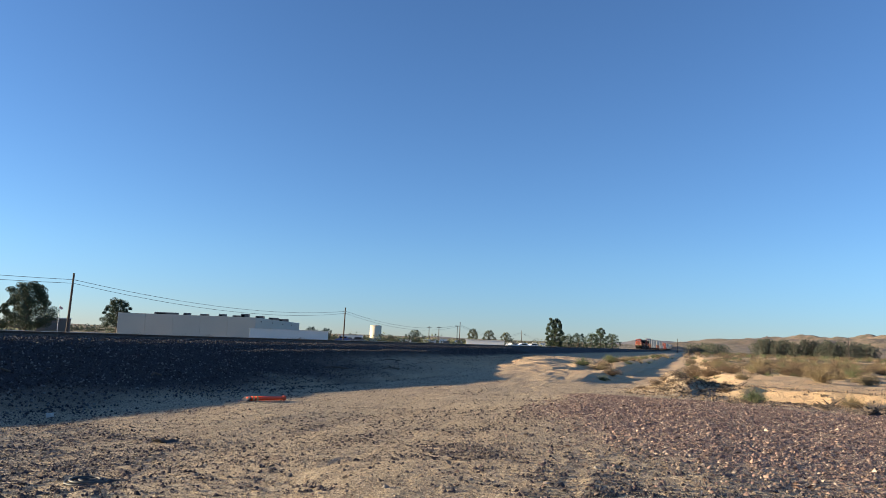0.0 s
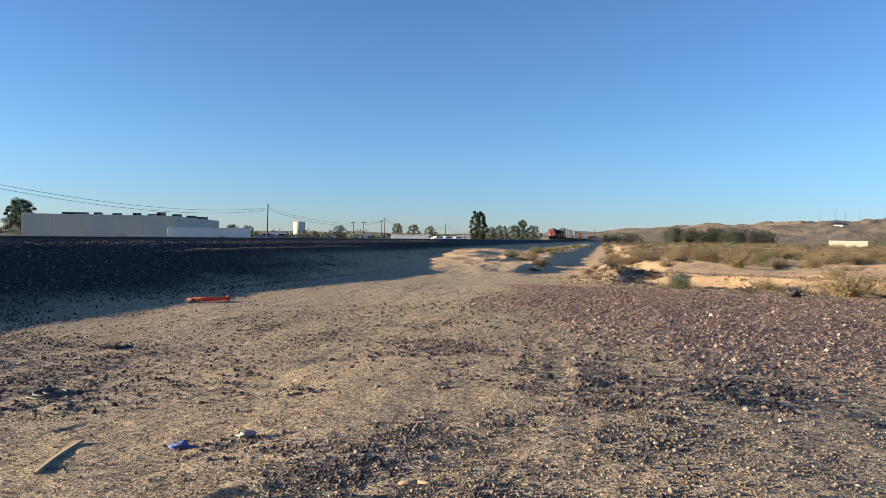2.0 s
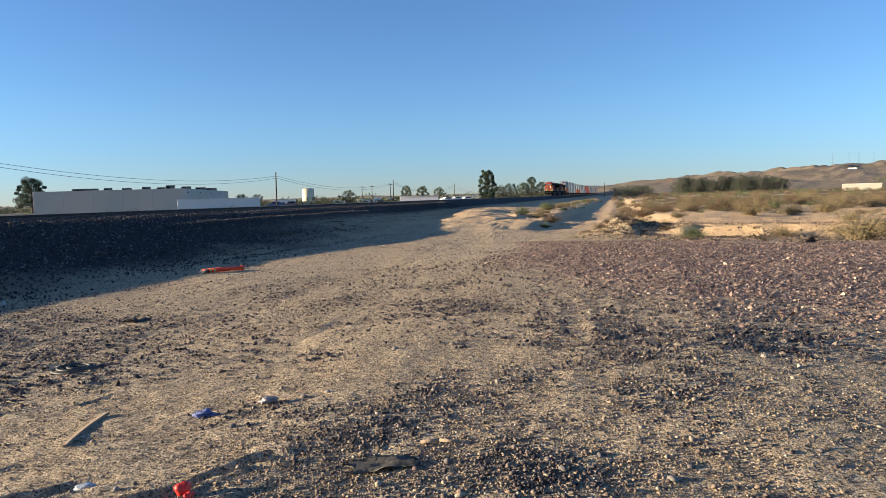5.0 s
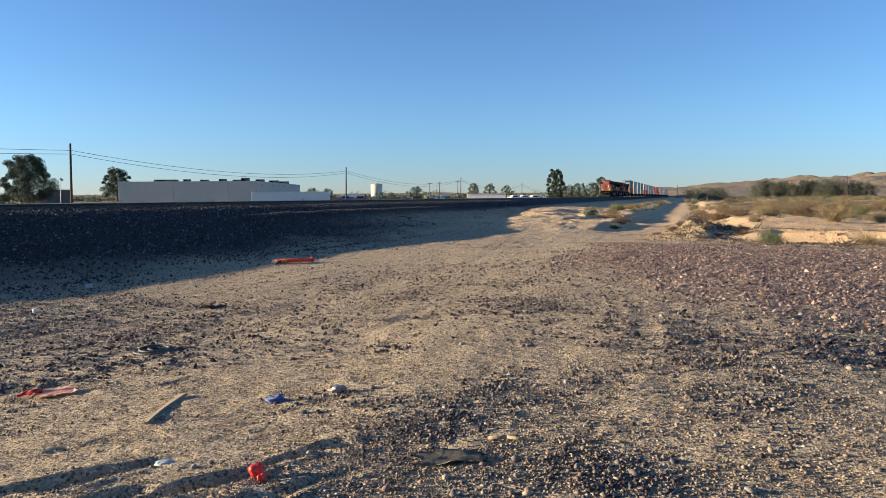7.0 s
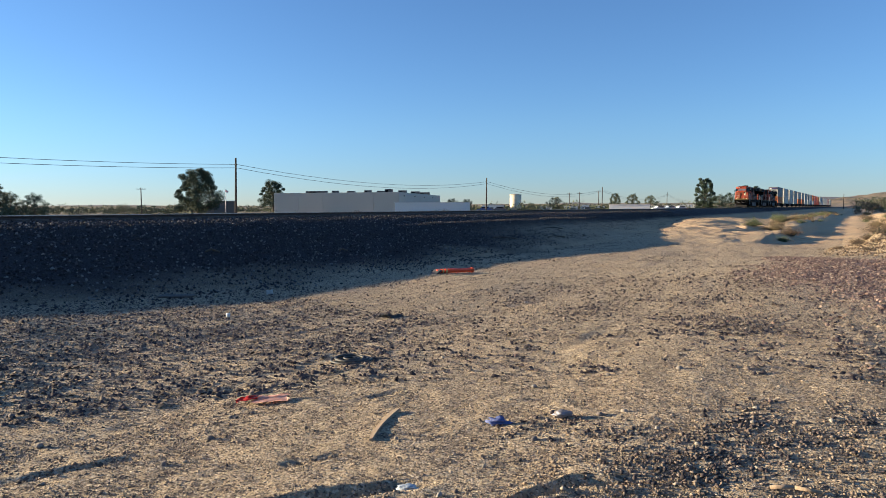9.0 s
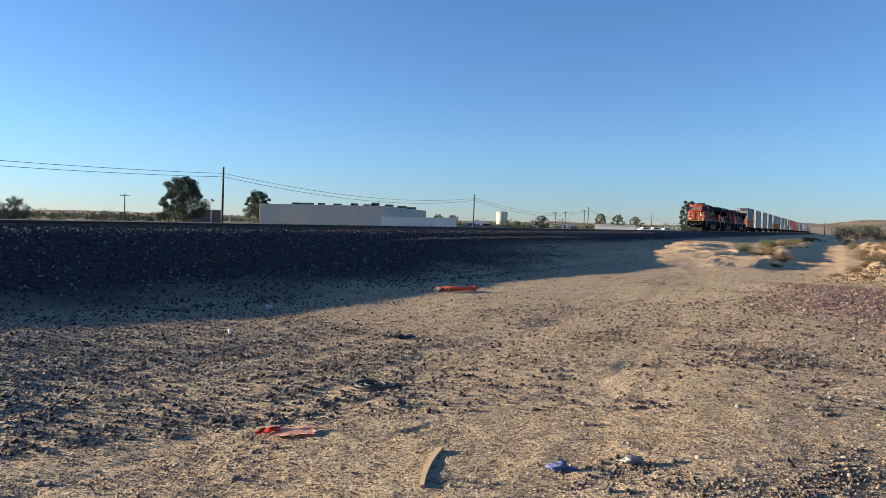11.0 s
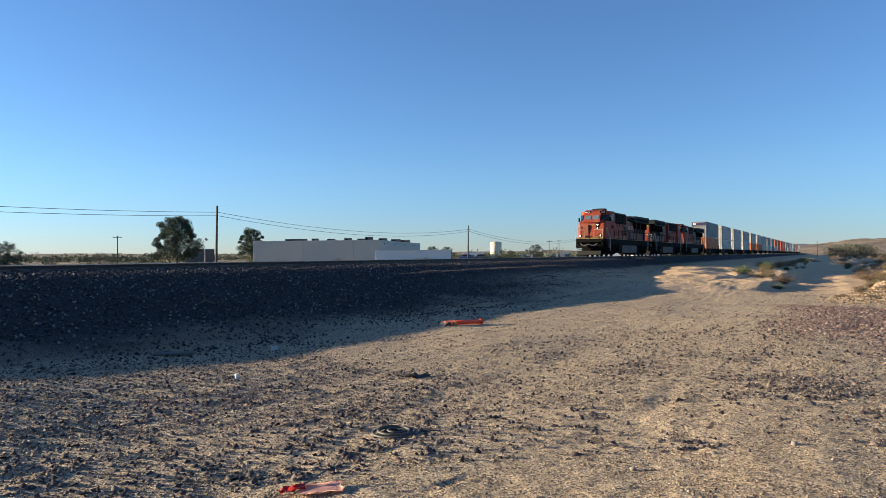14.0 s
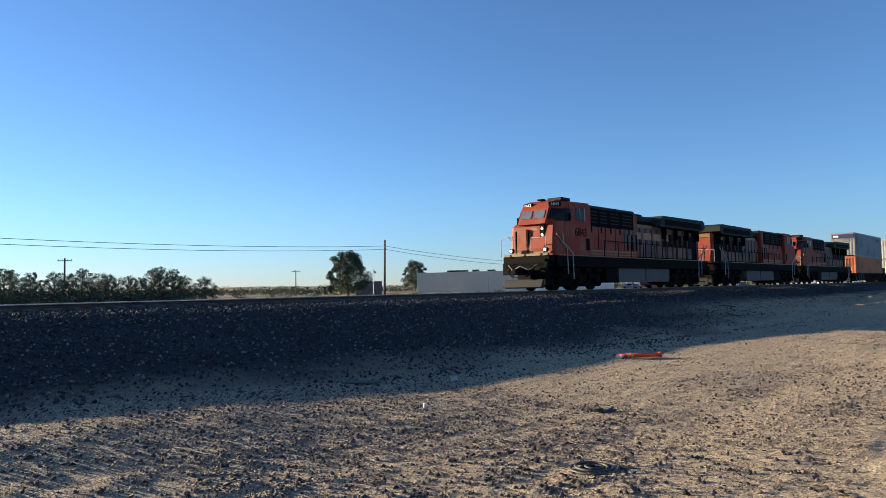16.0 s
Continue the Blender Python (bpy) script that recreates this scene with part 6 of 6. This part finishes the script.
def build_litter():
    tube = mat("orange_traffic_plastic", (0.95, 0.085, 0.02), (0.90, 0.075, 0.018), 0.45, 0, 2, 20, 0.6, 0.03, dirt=(0.60, 0.11, 0.04), dirt_much=0.15)
    band = mat("yellowed_reflective_band", (0.72, 0.48, 0.14), (0.6, 0.38, 0.12), 0.4, 0, 4, 30)
    rubber = mat("black_rubber", (0.035, 0.034, 0.033), (0.08, 0.072, 0.06), 0.6, 0, 4, 40, 0.7, 0.1)
    post = thing("delineator_post", (0, 0, 0), "orange plastic traffic delineator post lying on the sand", "traffic post")
    bm = bmesh.new()
    for a, b, r0, r1 in ((0.10, 0.22, 0.045, 0.06), (0.22, 1.18, 0.062, 0.058), (1.18, 1.22, 0.075, 0.078), (1.22, 1.26, 0.078, 0.066)):
        add_rod(bm, (a, 0, 0.07), (b, 0, 0.07), r0, r1, 20)
    part("tube", bm, tube, post, flat=False)
    for x in (0.27, 0.38):
        part("reflective_band", add_rod(bmesh.new(), (x, 0, 0.07), (x + 0.05, 0, 0.07), 0.0645, 0.0640, 20), band, post, "yellowed reflective band")
    base = box((0.02, 0, 0.07), (0.06, 0.34, 0.30), 0.02)
    bmesh.ops.transform(base, matrix=pose(0, 0, 0.0, 0, 55, 12), verts=base.verts[:])
    part("base", base, rubber, post, "black rubber foot")
    lay(post, -6.12, 20.56, 0.0, 35)
    # coil of flat black hose
    cu = []
    for i in range(150):
        a = i * 0.17
        r = 0.045 + 0.205 * i / 149
        cu.append((r * math.cos(a), r * math.sin(a), 0.022 + 0.012 * math.sin(a * 0.5)))
    cu += [(0.30, 0.04, 0.02), (0.38, 0.02, 0.02), (0.46, 0.05, 0.015)]
    curve = bpy.data.curves.new("hose_coil", "CURVE")
    curve.dimensions, curve.bevel_depth, curve.bevel_resolution = "3D", 0.014, 2
    sp = curve.splines.new("POLY")
    sp.points.add(len(cu) - 1)
    for q, v in zip(sp.points, cu):
        q.co = (*v, 1)
    curve.materials.append(rubber)
    lay(tagged(new("hose_coil", curve), "flat coil of black rubber hose on the sand", "hose"), -4.29, 8.95, 0.0, 8)
    # scraps
    pink = mat("faded_red_plastic_sheet", (0.80, 0.50, 0.40), (0.74, 0.42, 0.33), 0.6, 0, 6, 40)
    deep = mat("red_plastic", (0.62, 0.035, 0.025), (0.48, 0.03, 0.02), 0.4, 0, 6, 40, bump=0.05)
    scrap = thing("torn_marker_flag", (0, 0, 0), "torn faded red plastic marker flag with a grey stick", "flag")
    leaf = sheet(0.34, 0.20, 3, 0.012)
    bmesh.ops.transform(leaf, matrix=pose(0.03, 0, 0.020, 3, -3, 10), verts=leaf.verts[:])
    part("sheet", leaf, pink, scrap, flat=False)
    side = sheet(0.18, 0.10, 5, 0.03)
    bmesh.ops.transform(side, matrix=pose(-0.18, -0.02, 0.012, 0, -8, 25), verts=side.verts[:])
    part("folded_edge", side, deep, scrap, "darker red folded edge", False)
    part("stick", rods([(-0.14, -0.02, 0.02), (0.04, 0.18, 0.10)], 0.008), TANKGREY, scrap)
    lay(scrap, -4.42, 7.12, 0.012, 8)
    plank = bmesh.new()
    for i in range(8):
        f0, f1 = i / 8, (i + 1) / 8
        y0, y1 = 0.03 * math.sin(f0 * 3.1), 0.03 * math.sin(f1 * 3.1)
        w0, w1 = 0.014 + 0.016 * f0, 0.014 + 0.016 * f1
        a = [plank.verts.new(v) for v in ((f0 * 0.84, y0 - w0, 0), (f1 * 0.84, y1 - w1, 0), (f1 * 0.84, y1 + w1, 0), (f0 * 0.84, y0 + w0, 0))]
        b = [plank.verts.new(v.co + Vector((0, 0, 0.022))) for v in a]
        for q in ((a[3], a[2], a[1], a[0]), (b[0], b[1], b[2], b[3]), (a[0], a[1], b[1], b[0]), (a[2], a[3], b[3], b[2])):
            plank.faces.new(q)
    bmesh.ops.remove_doubles(plank, verts=plank.verts[:], dist=0.0005)
    bmesh.ops.holes_fill(plank, edges=plank.edges[:], sides=4)
    bmesh.ops.recalc_face_normals(plank, faces=plank.faces[:])
    wood = mat("sun_bleached_wood", (0.36, 0.26, 0.17), (0.26, 0.185, 0.12), 0.85, 0, 8, 60, 0.8, 0.3)
    strip = lay(thing_mesh("wood_strip", plank, wood, "sun-bleached bent strip of wood on the sand", "wood", True), -3.03, 5.98, 0.0, 94)
    rise = ground_z(-3.03 - 0.84 * 0.07, 5.98 + 0.838) - ground_z(-3.03, 5.98)
    strip.matrix_basis = strip.matrix_basis @ pose(0, 0, 0.004, -14, -math.degrees(math.atan2(rise, 0.84)), 0)
    clear = mat("crushed_clear_plastic", (0.52, 0.56, 0.58), (0.35, 0.38, 0.40), 0.15, 0, 12, 50, 0.9, 0.3, spec=0.8)
    lay(thing_mesh("crushed_bottle", crumpled(0.052, 2, 0.25, (1.2, 0.55, 0.32)), clear, "crushed clear plastic bottle on the sand", "bottle"), -2.53, 5.14, 0.025, 10)
    cup = crumpled(0.046, 7, 0.13, (1.0, 0.8, 0.85))
    lay(thing_mesh("crumpled_cup", cup, deep, "crumpled bright red plastic cup", "cup"), -1.87, 4.82, 0.03, 20)
    lay(thing_mesh("cup_scrap", crumpled(0.026, 9, 0.3, (1, 0.7, 0.8)), deep, "small piece of bright red plastic", "litter"), -1.82, 4.75, 0.03, 50)
    blue = mat("blue_cloth", (0.06, 0.09, 0.25), (0.13, 0.15, 0.30), 0.8, 0, 14, 60)
    lay(thing_mesh("blue_rag", crumpled(0.07, 4, 0.5, (1.0, 0.6, 0.35), 4), blue, "crumpled blue rag on the gravel", "rag"), -2.20, 6.46, 0.02, 0)
    foil = mat("dull_foil", (0.30, 0.28, 0.29), (0.20, 0.19, 0.20), 0.5, 0.4, 20, 60, 0.9, 0.3)
    lay(thing_mesh("crushed_can", crumpled(0.055, 5, 0.3, (1.2, 0.6, 0.5)), foil, "crushed dull metal can among the stones", "can"), -1.72, 6.58, 0.04, 15)
    lay(thing_mesh("rubber_flap", sheet(0.38, 0.20, 8, 0.02, 16, 10, 0.2), mat("dusty_grey_rubber", (0.20, 0.18, 0.15), (0.14, 0.125, 0.105), 0.8, 0, 5, 40), "flat torn piece of dusty grey rubber", "rubber"), -0.80, 5.03, 0.015, 10)
    lay(thing_mesh("small_stick", rods([(-0.12, 0, 0.012), (0.0, 0.012, 0.02), (0.13, 0.0, 0.012)], 0.011), wood, "short reddish wooden stick", "stick"), -0.44, 5.33, 0.006, -6)
    lay(thing_mesh("paper_cup", add_rod(bmesh.new(), (0, 0, 0), (0, 0, 0.07), 0.028, 0.036, 18), WHITE, "small white paper cup on the gravel", "cup"), -7.58, 11.93, 0.0, 0)
    lay(thing_mesh("flat_board", box((0, 0, 0.02), (0.72, 0.36, 0.03), 0.006), TIMBER, "weathered flat board at the foot of the bank", "board"), -10.05, 14.15, 0.01, 14)
    lay(thing_mesh("grey_rag", sheet(0.40, 0.20, 12, 0.07), TANKGREY, "dusty grey rag half buried in the sand", "rag"), -4.89, 12.53, 0.01, 20)
    lay(thing_mesh("paper_scrap", sheet(0.15, 0.10, 14, 0.05), WHITE, "pale paper scrap standing in the gravel", "paper"), -8.55, 15.35, 0.05, 40, 60)
    for i, (s, p, ln, turn) in enumerate(((31, 16.4, 1.4, 20), (36, 15.6, 1.6, 60), (40, 17.4, 1.2, 15), (19.5, 16.8, 0.5, 80), (14.5, 17.5, 0.4, 30))):
        v = at(s, p)
        lay(thing_mesh("dead_branch", rods([(-ln / 2, 0, 0.05), (-ln * 0.1, 0.06, 0.12), (ln / 2, -0.02, 0.04)], 0.03), BARK, "dead branch lying on the railway bank", "branch"), v.x, v.y, 0.0, turn)


build_litter()


def dead_bush(x, y, size, seed, dark=False, label="tangled dead branches on the sand"):
    rnd = random.Random(seed)
    bm = bmesh.new()
    for i in range(26):
        a = rnd.uniform(0, 6.28)
        p0 = Vector((rnd.gauss(0, 0.12), rnd.gauss(0, 0.12), 0.02)) * size
        p1 = p0 + Vector((math.cos(a), math.sin(a), rnd.uniform(0.05, 0.9))) * size * rnd.uniform(0.25, 0.6)
        p2 = p1 + Vector((math.cos(a + rnd.uniform(-0.9, 0.9)), math.sin(a + rnd.uniform(-0.9, 0.9)), rnd.uniform(-0.2, 0.5))) * size * rnd.uniform(0.2, 0.5)
        for u, v, r in ((p0, p1, 0.022), (p1, p2, 0.012)):
            add_rod(bm, u, v, r * size, r * size * 0.6, 5)
    return lay(thing_mesh("dead_bush", bm, POLEWOOD if dark else BARK, label, "dead bush", True), x, y, 0.0, rnd.uniform(0, 360))


dead_bush(11.78, 21.4, 0.62, 1, True, "charred dark stump with bare twigs beside the red gravel")
lay(thing_mesh("charred_stump", crumpled(0.17, 3, 0.6, (1.2, 0.9, 0.8), 4), POLEWOOD, "charred dark stump on the sand", "stump"), 11.72, 21.3, 0.08, 0)
RND = random.Random(8)
for i_ in range(26):
    s_, p_ = RND.uniform(26, 33.5), RND.uniform(-11, -0.8)
    v_ = at(s_, p_)
    dead_bush(v_.x, v_.y, RND.uniform(0.3, 0.65), 20 + i_)
for i_ in range(20):
    v_ = at(RND.gauss(35.0, 1.4), RND.gauss(0.5, 1.1))
    dead_bush(v_.x, v_.y, RND.uniform(0.25, 0.55), 60 + i_, False, "dry cut brush heaped on an earth pile")
for i_ in range(7):
    bush("brown", RND.gauss(36.0, 1.2), RND.gauss(0.4, 1.1), RND.uniform(0.2, 0.38), RND, 1.6)


motions()
